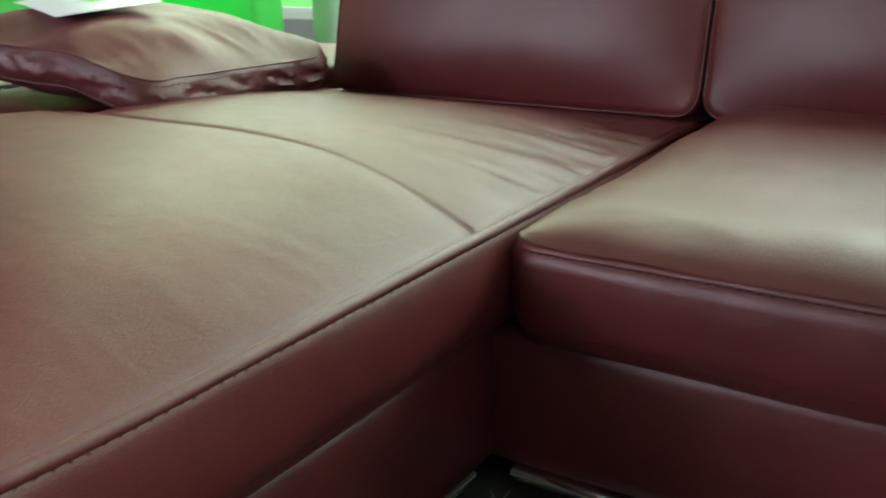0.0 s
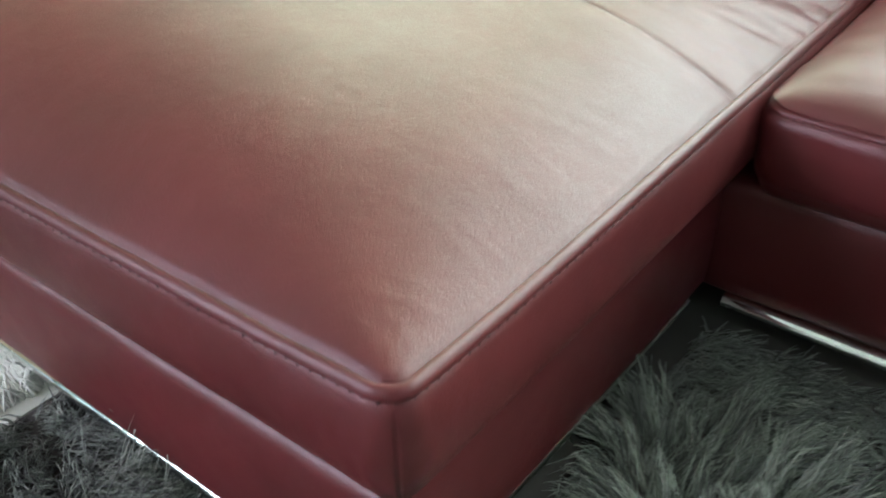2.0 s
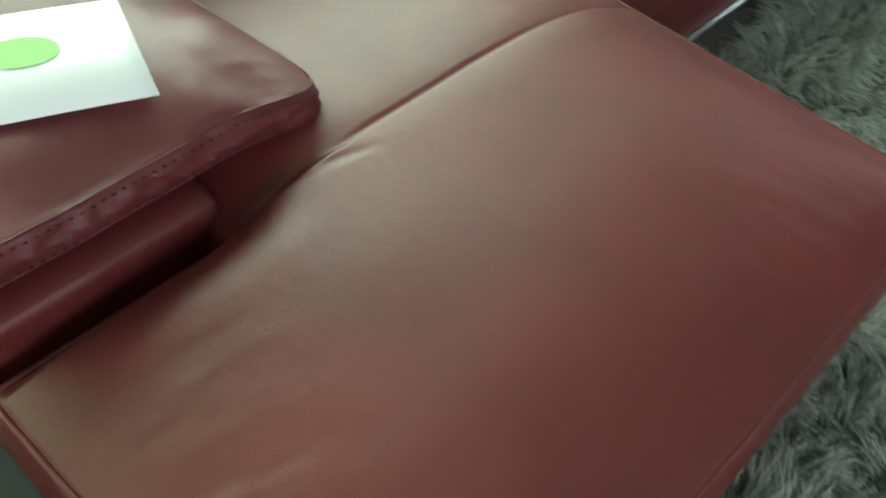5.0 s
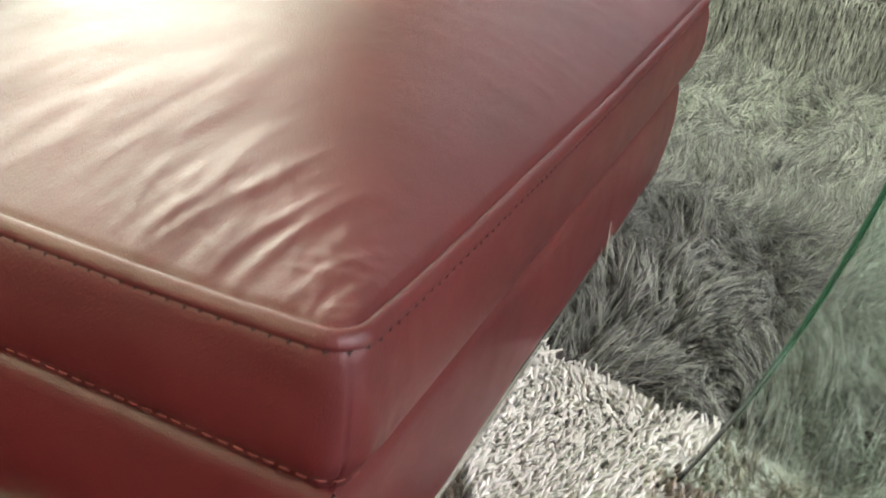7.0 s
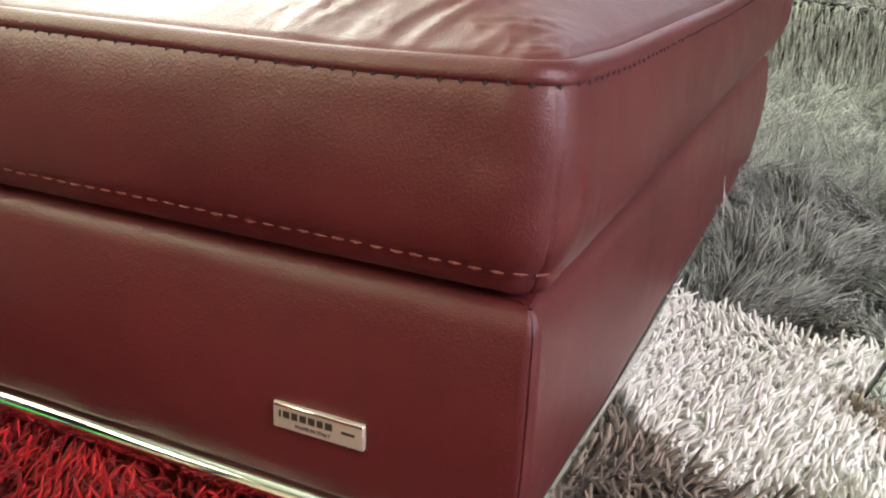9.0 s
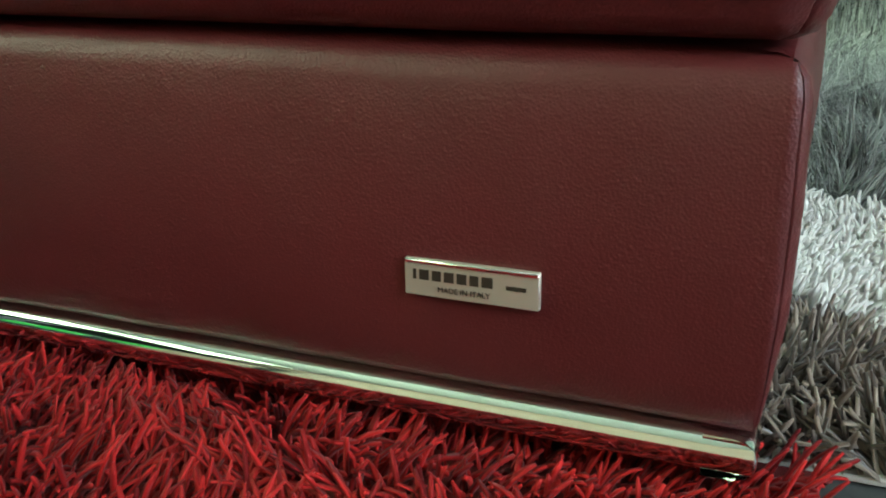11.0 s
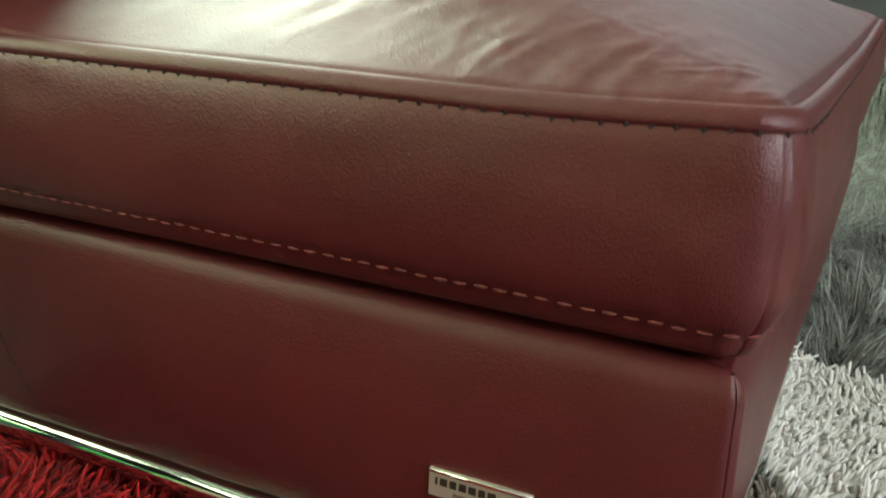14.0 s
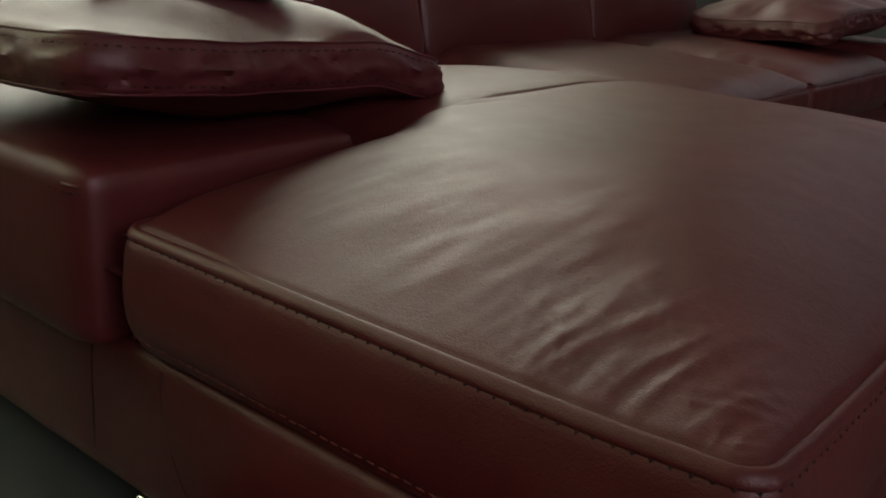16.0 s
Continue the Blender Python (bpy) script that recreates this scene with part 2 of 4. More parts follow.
def gnoise(x, y, scale, seed):
    """Smooth numpy value noise in the plane."""
    rs = np.random.RandomState(seed)
    tab = rs.rand(97, 97) * 2 - 1
    u, v = x * scale + 31.7, y * scale + 17.3
    i, j = np.floor(u).astype(int), np.floor(v).astype(int)
    f, g = u - i, v - j
    f, g = f * f * (3 - 2 * f), g * g * (3 - 2 * g)
    t = lambda a, b: tab[a % 97, b % 97]
    return (t(i, j) * (1 - f) + t(i + 1, j) * f) * (1 - g) + (t(i, j + 1) * (1 - f) + t(i + 1, j + 1) * f) * g


def dome(x0, x1, y0, y1, radius, height, step, round_corners=(1, 1, 1, 1), rim=0.0):
    """A sheet over a rectangle with rounded corners; height(x, y) in numpy."""
    nx, ny = int((x1 - x0) / step), int((y1 - y0) / step)
    xs = np.linspace(x0, x1, nx + 1)
    ys = np.linspace(y0, y1, ny + 1)
    if rim:
        close = np.arange(0, rim, 0.0022)
        xs = np.concatenate([x0 + close, np.linspace(x0 + rim, x1 - rim, nx + 1), (x1 - close)[::-1]])
        ys = np.concatenate([y0 + close, np.linspace(y0 + rim, y1, ny + 1)])
        nx, ny = len(xs) - 1, len(ys) - 1
    X, Y = np.meshgrid(xs, ys, indexing="ij")
    XX, YY = X.copy(), Y.copy()
    for (cx, cy, sx, sy), on in zip(((x0 + radius, y0 + radius, -1, -1), (x1 - radius, y0 + radius, 1, -1), (x1 - radius, y1 - radius, 1, 1), (x0 + radius, y1 - radius, -1, 1)), round_corners):
        if not on:
            continue
        dx, dy = (X - cx) * sx, (Y - cy) * sy
        inside = (dx > 0) & (dy > 0)
        far = np.hypot(dx, dy) + 1e-9
        k = np.maximum(dx, dy) / far
        XX = np.where(inside, cx + sx * dx * k, XX)
        YY = np.where(inside, cy + sy * dy * k, YY)
    Z = height(XX, YY)
    verts = np.stack([XX, YY, Z], -1).reshape(-1, 3)
    faces = [(i * (ny + 1) + j, (i + 1) * (ny + 1) + j, (i + 1) * (ny + 1) + j + 1, i * (ny + 1) + j + 1) for i in range(nx) for j in range(ny)]
    return verts, faces


# ------------------------------------------------------------------ the room
X0, X1, Y0, Y1, TOP = -5.2, 7.5, -4.5, 4.5, 4.6


def wall_with_opening(name, axis, at, a0, a1, o0, o1, z0, z1, thick, label):
    """A wall of thickness with one opening, in four blocks joined into one mesh."""
    bm = bmesh.new()
    for p0, p1, q0, q1 in ((a0, o0, 0, TOP), (o1, a1, 0, TOP), (o0, o1, 0, z0), (o0, o1, z1, TOP)):
        if p1 - p0 < 1e-6 or q1 - q0 < 1e-6:
            continue
        piece = box(p0, p1, at, at + thick, q0, q1) if axis == "y" else box(at, at + thick, p0, p1, q0, q1)
        tmp = bpy.data.meshes.new("tmp")
        piece.to_mesh(tmp)
        piece.free()
        bm.from_mesh(tmp)
        bpy.data.meshes.remove(tmp)
    return tagged(part(name, bm, WALL, None, "", False), label, "wall", "", "structure")


def window(name, axis, at, a0, a1, z0, z1, panes, label):
    th = empty(name, ((a0 + a1) / 2, at, z0) if axis == "y" else (at, (a0 + a1) / 2, z0), label, "window", "", "structure")

    def put(nm, p0, p1, q0, q1, d0, d1, mat, bevel=0.004):
        bm = box(p0, p1, at + d0, at + d1, q0, q1, bevel) if axis == "y" else box(at + d0, at + d1, p0, p1, q0, q1, bevel)
        return part(nm, bm, mat, th)
    w = 0.07
    put("window_frame", a0, a1, z0, z0 + w, 0, 0.08, FRAME)
    put("window_frame", a0, a1, z1 - w, z1, 0, 0.08, FRAME)
    for k in range(panes + 1):
        c = a0 + (a1 - a0) * k / panes
        c0 = min(max(c - w / 2, a0), a1 - w)
        put("mullion", c0, c0 + w, z0 + w + 0.002, z1 - w - 0.002, 0.002, 0.078, FRAME)
    for k in range(panes):
        c0, c1 = a0 + (a1 - a0) * k / panes + w / 2, a0 + (a1 - a0) * (k + 1) / panes - w / 2
        pane = put("pane", c0, c1, z0 + w, z1 - w, 0.036, 0.042, PANE, 0)
        pane.visible_shadow = False
    keep(th)
    return th


tagged(part("floor", box(X0, X1, Y0, Y1, -0.06, 0.0), FLOOR, None, "", False), "dark grey polished showroom floor tiles", "floor", "", "structure")
tagged(part("ceiling", box(X0, X1, Y0, Y1, TOP, TOP + 0.1), CEILING, None, "", False), "plain white showroom ceiling", "ceiling", "", "structure")
wall_with_opening("wall_back", "y", Y1, X0, X1, -4.4, 7.4, 0.25, 4.3, 0.2, "pale wall with a wide shop window")
wall_with_opening("wall_front", "y", Y0 - 0.2, X0, X1, -4.8, 0.0, 0.6, 3.6, 0.2, "pale wall with a wide street window")
# unseen wall; cream is chosen to bounce warm light onto the chaise's outer side
BOUNCE_WALL = painted("warm_bounce_wall_paint", (0.46, 0.35, 0.25), (0.52, 0.41, 0.30))
tagged(part("wall_side", box(X0 - 0.2, X0, Y0, Y1, 0, TOP), BOUNCE_WALL, None, "", False), "unseen side wall, coloured cream to bounce warm light", "wall", "", "structure")
far_wall = wall_with_opening("wall_far", "x", X1, Y0, Y1, -1.8, 2.4, 1.95, 3.85, 0.2, "dark painted wall with high windows")
far_wall.data.materials[0] = painted("dark_far_wall", (0.03, 0.03, 0.035), (0.05, 0.05, 0.055))
window("window_3", "x", X1 + 0.06, -1.8, 2.4, 1.95, 3.85, 3, "high white framed windows in the dark wall")
window("window_1", "y", Y1 + 0.06, -4.4, 7.4, 0.25, 4.3, 7, "white framed shop window behind the sofa")
window("window_2", "y", Y0 - 0.14, -4.8, 0.0, 0.6, 3.6, 4, "white framed street window")
for nm, bm, mt, lb in (("backdrop_back", box(-9, 12, 9.0, 9.05, -1, 7), OUT_BACK, "bright sky over green trees"),
                       ("backdrop_front", box(-9, 12, -9.05, -9.0, -1, 7), OUT_FRONT, "pale bluish daylight street"),
                       ("backdrop_far", box(11.0, 11.05, -8, 8, -1, 8), OUT_FRONT, "pale bluish sky")):
    tagged(part(nm, bm, mt, None, "", False), lb, "backdrop", "", "structure")

# ------------------------------------------------------------------ the sofa
W, D, SEAM, CROWN, RC = 1.392, 0.755, 0.421, 0.096, 0.032
BACK = 1.47
ARM_X, ARM_Y, ARM_Z = 0.422, 0.786, 0.480


def ridge(n):
    """Narrow folds from smooth noise."""
    return np.clip(1 - np.abs(n) * 2.4, 0, 1) ** 1.2


def puckers(x, y, x0, x1, y0, y1, reach, amp, seed):
    """Small folds across the edges of a stuffed cover."""
    h = 0
    for d, along, amp_ in ((x - x0, y, amp), (x1 - x, y, amp), (y - y0, x, amp * 0.35), (y1 - y, x, amp * 0.7)):
        m = np.clip((d - 0.014) / 0.06, 0, 1) * np.exp(-np.clip(d - 0.03, 0, 9) / reach)
        fold = ridge(gnoise(along + 0.35 * d, d * 0.16, 15, seed)) + 0.5 * ridge(gnoise(along - 0.2 * d, d * 0.2, 34, seed + 3))
        place = np.clip(gnoise(along, d, 4.5, seed + 5) + 0.40, 0, 1)
        h = h + amp_ * m * (fold - 0.35) * place
        seed += 11
    return h


def edge_in(x, y):
    """How far inside the outline of the chaise cushion."""
    side = np.minimum(x, W - x)
    return np.where((side < RC) & (y < RC), RC - np.hypot(RC - side, RC - y), np.minimum(side, y))


def corner_lift(x, y):
    """The seams ride a little higher at the foot corners."""
    sag = -0.007 * np.exp(-((x - 0.68) / 0.40) ** 2 - (y / 0.14) ** 2)
    return sag + 0.006 * (np.exp(-(x * x + y * y) / 0.010) + np.exp(-((x - W) ** 2 + y * y) / 0.010))


def chaise_top(x, y):
    e_in = rise(W - x, 0.52, 2.9)
    e_foot = rise(y, 0.52, 3.5)
    e_out = rise(x, 0.60, 2.5)
    arm_gap = np.clip((x - 0.33) / 0.20, 0, 1)
    arm_gap = arm_gap * arm_gap * (3 - 2 * arm_gap)
    e_arm = rise(0.752 - y, 0.15, 2.2) * (1 - arm_gap) + arm_gap
    def meet(a, b):
        """The lower of two slopes, rounded where they cross."""
        return ((a + 1e-4) ** -1.9 + (b + 1e-4) ** -1.9 - 1) ** (-1 / 1.9)
    front = CROWN * meet(meet(e_in, e_foot), meet(e_out, e_arm))
    rear = CROWN * rise(W - x, 0.50, 2.4) * rise(x - 0.38, 0.34, 2.4)
    rear = rear * (0.06 + 0.94 * rise(1.47 - y, 0.72, 1.9))
    ys = 0.728 - 0.018 * np.clip((x - 1.05) / 0.33, 0, 1) ** 2
    mix = np.clip((y - ys) / 0.02 + 0.5, 0, 1)
    z = front * (1 - mix) + rear * mix
    inner = np.clip((x - 0.40) / 0.05, 0, 1)
    z = z - inner * (0.0045 * np.exp(-((y - ys) / 0.005) ** 2) + 0.0022 * np.exp(-((y - ys) / 0.030) ** 2))
    calm = np.where(x > W / 2, 0.55 + 0.45 * np.clip((y - 0.62) / 0.15, 0, 1), 1.0)
    z = z + calm * puckers(x, y, 0, W, 0, 9, 0.075, 0.0023, 3)
    # slack folds that cross the outer edge, closest at the foot corner
    env = np.exp(-((x - 0.085) / 0.085) ** 2) * np.clip((0.36 - y) / 0.20, 0, 1) * np.clip((y - 0.015) / 0.04, 0, 1)
    u = y + 0.22 * x + 0.02 * gnoise(x, y, 9, 71)
    z = z + env * (0.0025 * ridge(gnoise(u, x * 0.06, 36, 72)) + 0.0012 * ridge(gnoise(u, x * 0.16, 80, 73)))
    env = np.exp(-((x - 0.20) / 0.12) ** 2) * np.clip((y - 0.16) / 0.1, 0, 1) * np.clip((0.72 - y) / 0.1, 0, 1)
    z = z + 0.0017 * env * (gnoise(y + 0.30 * x, x * 0.22, 20, 74) + 0.6 * gnoise(y + 0.2 * x, x * 0.3, 48, 75))
    # close fine folds that fan out from the outer foot corner
    env = np.exp(-((x - 0.085) / 0.060) ** 2 - ((y - 0.15) / 0.105) ** 2) * np.clip((edge_in(x, y) - 0.016) / 0.02, 0, 1)
    u = np.arctan2(y + 0.16, x + 0.10)
    z = z + env * (0.0012 * ridge(gnoise(u, np.hypot(x, y) * 0.25, 13, 81)) + 0.0006 * ridge(gnoise(u, np.hypot(x, y) * 0.4, 27, 82)))
    # small crumples in both foot corners
    for cx, sgn, sd, amp in ((0.0, 1, 9, 0.0018), (W, -1, 14, 0.0005)):
        qx = (x - cx) * sgn
        m = np.exp(-(np.hypot(qx - 0.05, y - 0.05) / 0.05) ** 2)
        z = z + amp * m * np.clip((np.minimum(qx, y) - 0.012) / 0.02, 0, 1) * ridge(gnoise(x + 0.4 * y, y, 48, sd))
    # faint streaks that run in from the inner foot corner
    env = np.exp(-((x - W + 0.30) / 0.20) ** 2) * np.clip((0.45 - y) / 0.3, 0, 1) * np.clip((y - 0.03) / 0.08, 0, 1)
    z = z + 0.0010 * env * (gnoise(x + 0.5 * y, y * 0.2, 26, 91) + 0.6 * ridge(gnoise(x + 0.4 * y, y * 0.3, 46, 92)))
    # creases that leave the arm's end and the inner joint
    z = z - 0.006 * np.exp(-((y - (0.735 - 0.25 * (x - 0.45))) / 0.010) ** 2) * np.clip((x - 0.42) / 0.05, 0, 1) * np.clip((0.66 - x) / 0.16, 0, 1)
    j = np.exp(-((W - x) / 0.22) ** 2) * np.clip((y - 0.76) / 0.05, 0, 1)
    z = z + 0.0036 * j * (gnoise(y - 0.45 * x, x * 0.16, 24, 21) + 0.6 * gnoise(y - 0.2 * x, x * 0.3, 52, 22))
    z = z + 0.0016 * gnoise(x, y, 7, 33)
    edge = edge_in(x, y)
    z = z + corner_lift(x, y) - 0.0022 * np.where(edge < 0.0100, 1.0, np.exp(-((edge - 0.0100) / 0.0034) ** 2)) - np.where(edge < 0.0080, 0.006, 0.0)
    low = (y > 0.745) & (x < 0.385)
    return SEAM + np.where(low, -0.06, z)


chaise = empty("chaise_sofa", (0.7, 0.8, 0), "dark red leather chaise section with low arm, on rugs", "sofa", "sectional sofa")
v, f = dome(0, W, 0, BACK + 0.06, RC, chaise_top, 0.0050, (1, 1, 0, 0), 0.05)
mesh_object("seat_cushion", v, f, LEATHER, chaise, "domed dark red leather seat with soft creases", True, 80)
END = 0.748
way = rounded_path([(ARM_X - 0.03, END), (0.0, END), (0.0, 0.0), (W, 0.0), (W, BACK)], RC, 0.0065, 28)
wall_profile = [(-0.0098, 0.4140), (-0.0096, 0.4215), (-0.0084, 0.4238), (-0.0060, 0.4250), (-0.0030, 0.4244), (-0.0002, 0.4224), (0.0020, 0.4196), (0.0034, 0.4165),
                (0.0038, 0.4142), (0.0034, 0.4122), (0.0023, 0.4108), (0.0036, 0.4090), (0.0060, 0.4020), (0.0078, 0.394), (0.0092, 0.385), (0.0104, 0.375), (0.0112, 0.364), (0.0115, 0.353), (0.0113, 0.342),
                (0.0105, 0.331), (0.0091, 0.320), (0.0072, 0.310), (0.0040, 0.300), (0.0022, 0.2965), (0.0006, 0.2945), (-0.0010, 0.2915), (-0.0040, 0.2865), (-0.0062, 0.281), (-0.012, 0.2735), (-0.024, 0.2690), (-0.07, 0.2675)]
corners = ((0.0, 0.0), (W, 0.0))
v, f = sweep(way, wall_profile, 0.0035, 2.0, seams=corners, below=0.409, lift=corner_lift, crumple=0.0030)
mesh_object("cushion_border", v, f, LEATHER, chaise, "smooth upright dark red leather border", True, 70)
v, f = stitches(way, 0.0026, 0.4108, 0.0052, 0.0102, 0.0016, jitter=0.0012, lift=corner_lift)
mesh_object("top_stitching", v, f, THREAD, chaise, "dark sunken thread", False)
v, f = stitches(way, 0.0012, 0.2925, 0.0095, 0.0055, 0.0007, 0.38, 1.145, 0.0006)
mesh_object("lower_stitching", v, f, PALE_THREAD, chaise, "pale red thread", False)


base_profile = [(-0.10, 0.2660), (-0.045, 0.2655), (-0.030, 0.2636), (-0.0215, 0.2600), (-0.0158, 0.2530), (-0.0130, 0.242), (-0.0120, 0.220), (-0.0115, 0.185),
                (-0.0135, 0.130), (-0.0170, 0.085), (-0.0195, 0.064), (-0.0225, 0.0585), (-0.05, 0.057)]
base_way = rounded_path([(0.0, 1.95), (0.0, -0.004), (W - 0.014, -0.004), (W - 0.014, D + 0.10)], 0.024, 0.011, 28)
v, f = sweep(base_way, base_profile, 0.0032, 7.0, seams=corners, crumple=0.0010)
mesh_object("base", v, f, LEATHER, chaise, "dark red leather plinth", True, 70)
# filler box; its dark colour stands in for shade inside the plinth
part("base_core", box(0.05, W - 0.05, 0.05, 1.94, 0.052, 0.262), SHADOW_LEATHER, chaise, "filler core in leather colour darkened for shade")
bar_profile = [(-0.038, 0.0565), (-0.022, 0.0563), (-0.0145, 0.0548), (-0.0100, 0.0512), (-0.0078, 0.0465), (-0.0076, 0.0415), (-0.0090, 0.0365), (-0.0130, 0.0325), (-0.020, 0.0302), (-0.038, 0.0300)]
v, f = sweep(rounded_path([(0.005, 0.765), (0.005, 0.0075), (W - 0.032, 0.0075), (W - 0.026, D - 0.014)], 0.010, 0.02), bar_profile)
mesh_object("chrome_rail", v, f, CHROME, chaise, "polished chrome strip", True, 50)
for fx in (0.08, W - 0.08):
    for fy in (0.08, 1.85):
        part("foot", box(fx - 0.025, fx + 0.025, fy - 0.025, fy + 0.025, 0.0, 0.052, 0.004), BLACK, chaise, "black block foot")

# the low arm: one stuffed block with stitched edges
def stuffed_block(x0, x1, y0, y1, z0, z1, seed, slack=0.004):
    """A padded block: rounded edges, faces that swell and sag a little."""
    bm = box(x0, x1, y0, y1, z0, z1)
    bmesh.ops.subdivide_edges(bm, edges=list(bm.edges), cuts=22, use_grid_fill=True)
    r = 0.028
    for q in bm.verts:
        c = Vector((min(max(q.co.x, x0 + r), x1 - r), min(max(q.co.y, y0 + r), y1 - r), min(max(q.co.z, z0 + r), z1 - r)))
        d = q.co - c
        if d.length > 1e-9:
            d.normalize()
            u = Vector((q.co.x * 6, q.co.y * 6, q.co.z * 9 + seed))
            q.co = c + d * (r + slack * noise.noise(u) + 0.4 * slack * noise.noise(u * 3.7))
    return bm


part("arm", stuffed_block(-0.022, ARM_X, ARM_Y, 1.95, 0.250, ARM_Z, 3.0, 0.0022), LEATHER, chaise, "low square leather arm", True, 60)
arm_way = rounded_path([(-0.0195, 1.93), (-0.0195, ARM_Y + 0.004), (ARM_X - 0.006, ARM_Y + 0.004), (ARM_X - 0.006, 1.5)], 0.031, 0.012)
v, f = sweep(arm_way, tube(0.0026, -0.0008, 0.4560, 6), 0.0, 1, True)
mesh_object("arm_piping", v, f, LEATHER, chaise, "leather piping", True, 180)
v, f = stitches(arm_way, 0.0020, 0.4480, 0.0085, 0.0055, 0.0014)
mesh_object("arm_stitching", v, f, THREAD, chaise, "dark sunken thread", False)
# upright seams on the plinth
for sy, lean in ((0.845, 0.020), (0.700, -0.075)):
    verts, faces = [], []
    for i in range(13):
        z = 0.252 - i / 12 * 0.195
        o = float(np.interp(z, [q[1] for q in reversed(base_profile)], [q[0] for q in reversed(base_profile)]))
        for a in range(6):
            verts.append((-o + 0.0004 + 0.0010 * math.cos(a * math.pi / 3), sy + lean * (i / 12) ** 2 + 0.0012 * math.sin(a * math.pi / 3), z))
    for i in range(12):
        for a in range(6):
            faces.append((i * 6 + a, i * 6 + (a + 1) % 6, i * 6 + 6 + (a + 1) % 6, i * 6 + 6 + a))
    mesh_object("plinth_seam", verts, faces, THREAD, chaise, "dark curved seam", True, 180)


def pillow(name, w, h, gusset, puff, mat, m, parent=None, label="", step=0.014, crease=0.004, seed=1, corner=0.045, slump=None):
    """A stuffed cushion lying flat: two domed faces, a gusset between, in one mesh, at the pose m."""
    def face(sign):
        def height(x, y):
            z = puff * rise(x + w / 2, w * 0.42, 2.4) * rise(w / 2 - x, w * 0.42, 2.4) * rise(y + h / 2, h * 0.45, 2.4) * rise(h / 2 - y, h * 0.45, 2.4)
            z = z + puckers(x, y, -w / 2, w / 2, -h / 2, h / 2, 0.07, crease, seed)
            z = z + crease * 1.2 * gnoise(x + 0.3 * y, y - 0.2 * x, 9, seed + 2)
            edge = np.minimum(np.minimum(x + w / 2, w / 2 - x), np.minimum(y + h / 2, h / 2 - y))
            z = np.where(edge < 1e-4, 0, z)
            return sign * (gusset / 2 + z)
        return dome(-w / 2, w / 2, -h / 2, h / 2, corner, height, step)
    v1, f1 = face(1)
    v2, f2 = face(-1)
    n = len(v1)
    nx, ny = int(w / step), int(h / step)
    ring = [i * (ny + 1) for i in range(nx)] + [nx * (ny + 1) + j for j in range(ny)] + [i * (ny + 1) + ny for i in range(nx, 0, -1)] + [j for j in range(ny, 0, -1)]
    verts = [tuple(q) for q in v1] + [tuple(q) for q in v2]
    faces = list(f1) + [(n + a, n + d, n + c, n + b) for a, b, c, d in f2]
    rows = [ring]
    steps = 8
    for k in range(1, steps):
        row = []
        for i in ring:
            x, y, z = v1[i]
            q = Vector((x, y, 0))
            buckle = max(0.0, 1 - 2.6 * abs(noise.noise(Vector((x * 13 + 0.35 * k, y * 13 - 0.35 * k, seed)))))
            out = 0.010 * math.sin(k / steps * math.pi) + 0.5 * crease * noise.noise(Vector((x * 20, y * 20, k * 0.7 + seed))) + 1.5 * crease * (buckle - 0.4) * math.sin(k / steps * math.pi)
            o = Vector((x / (w / 2), y / (h / 2), 0))
            o = Vector((o.x if abs(o.x) > 0.9 else 0, o.y if abs(o.y) > 0.9 else 0, 0)).normalized() if max(abs(o.x), abs(o.y)) > 0.9 else o.normalized()
            row.append(len(verts))
            verts.append((x + o.x * out, y + o.y * out, gusset / 2 - k / steps * gusset + 0.6 * crease * noise.noise(Vector((x * 9, y * 9, seed)))))
        rows.append(row)
    rows.append([n + i for i in ring])
    L = len(ring)
    for a, b in zip(rows, rows[1:]):
        for i in range(L):
            faces.append((a[i], b[i], b[(i + 1) % L], a[(i + 1) % L]))
    if slump:
        verts = [(x, y, z + slump(x, y)) for x, y, z in verts]
    ob = mesh_object(name, verts, faces, mat, parent, label, True, 75)
    ob.matrix_basis = m
    # welts along both seams
    rims = []
    for s in (1, -1):
        loop = [Vector(v1[i][:2]) for i in ring]
        vs, fs = [], []
        for i, p in enumerate(loop):
            t = (loop[(i + 1) % L] - loop[i - 1]).normalized()
            o = Vector((t.y, -t.x))
            for a in range(6):
                c, sn = math.cos(a * math.pi / 3) * 0.0020, math.sin(a * math.pi / 3) * 0.0020
                vs.append((p.x + o.x * c, p.y + o.y * c, s * gusset / 2 + sn + (slump(p.x, p.y) if slump else 0)))
        for i in range(L):
            for a in range(6):
                j = (i + 1) % L
                fs.append((i * 6 + a, i * 6 + (a + 1) % 6, j * 6 + (a + 1) % 6, j * 6 + a))
        rims.append(mesh_object("welt", vs, fs, mat, None, "", True, 180))
        if slump:
            # dashes of thread beside the seam
            ring_pts = [Vector((p.x, p.y, s * (gusset / 2 - 0.010) + slump(p.x, p.y))) for p in loop]
            vs, fs = [], []
            for i in range(0, L, 2):
                a, c = ring_pts[i], ring_pts[(i + 1) % L]
                t = (c - a).normalized()
                o = Vector((t.y, -t.x, 0)) * 0.0062
                b0 = len(vs)
                for q in (a + o, c.lerp(a, 0.25) + o):
                    for e in (Vector((0, 0, 0.0008)), o * 0.35, Vector((0, 0, -0.0008))):
                        vs.append(q + e)
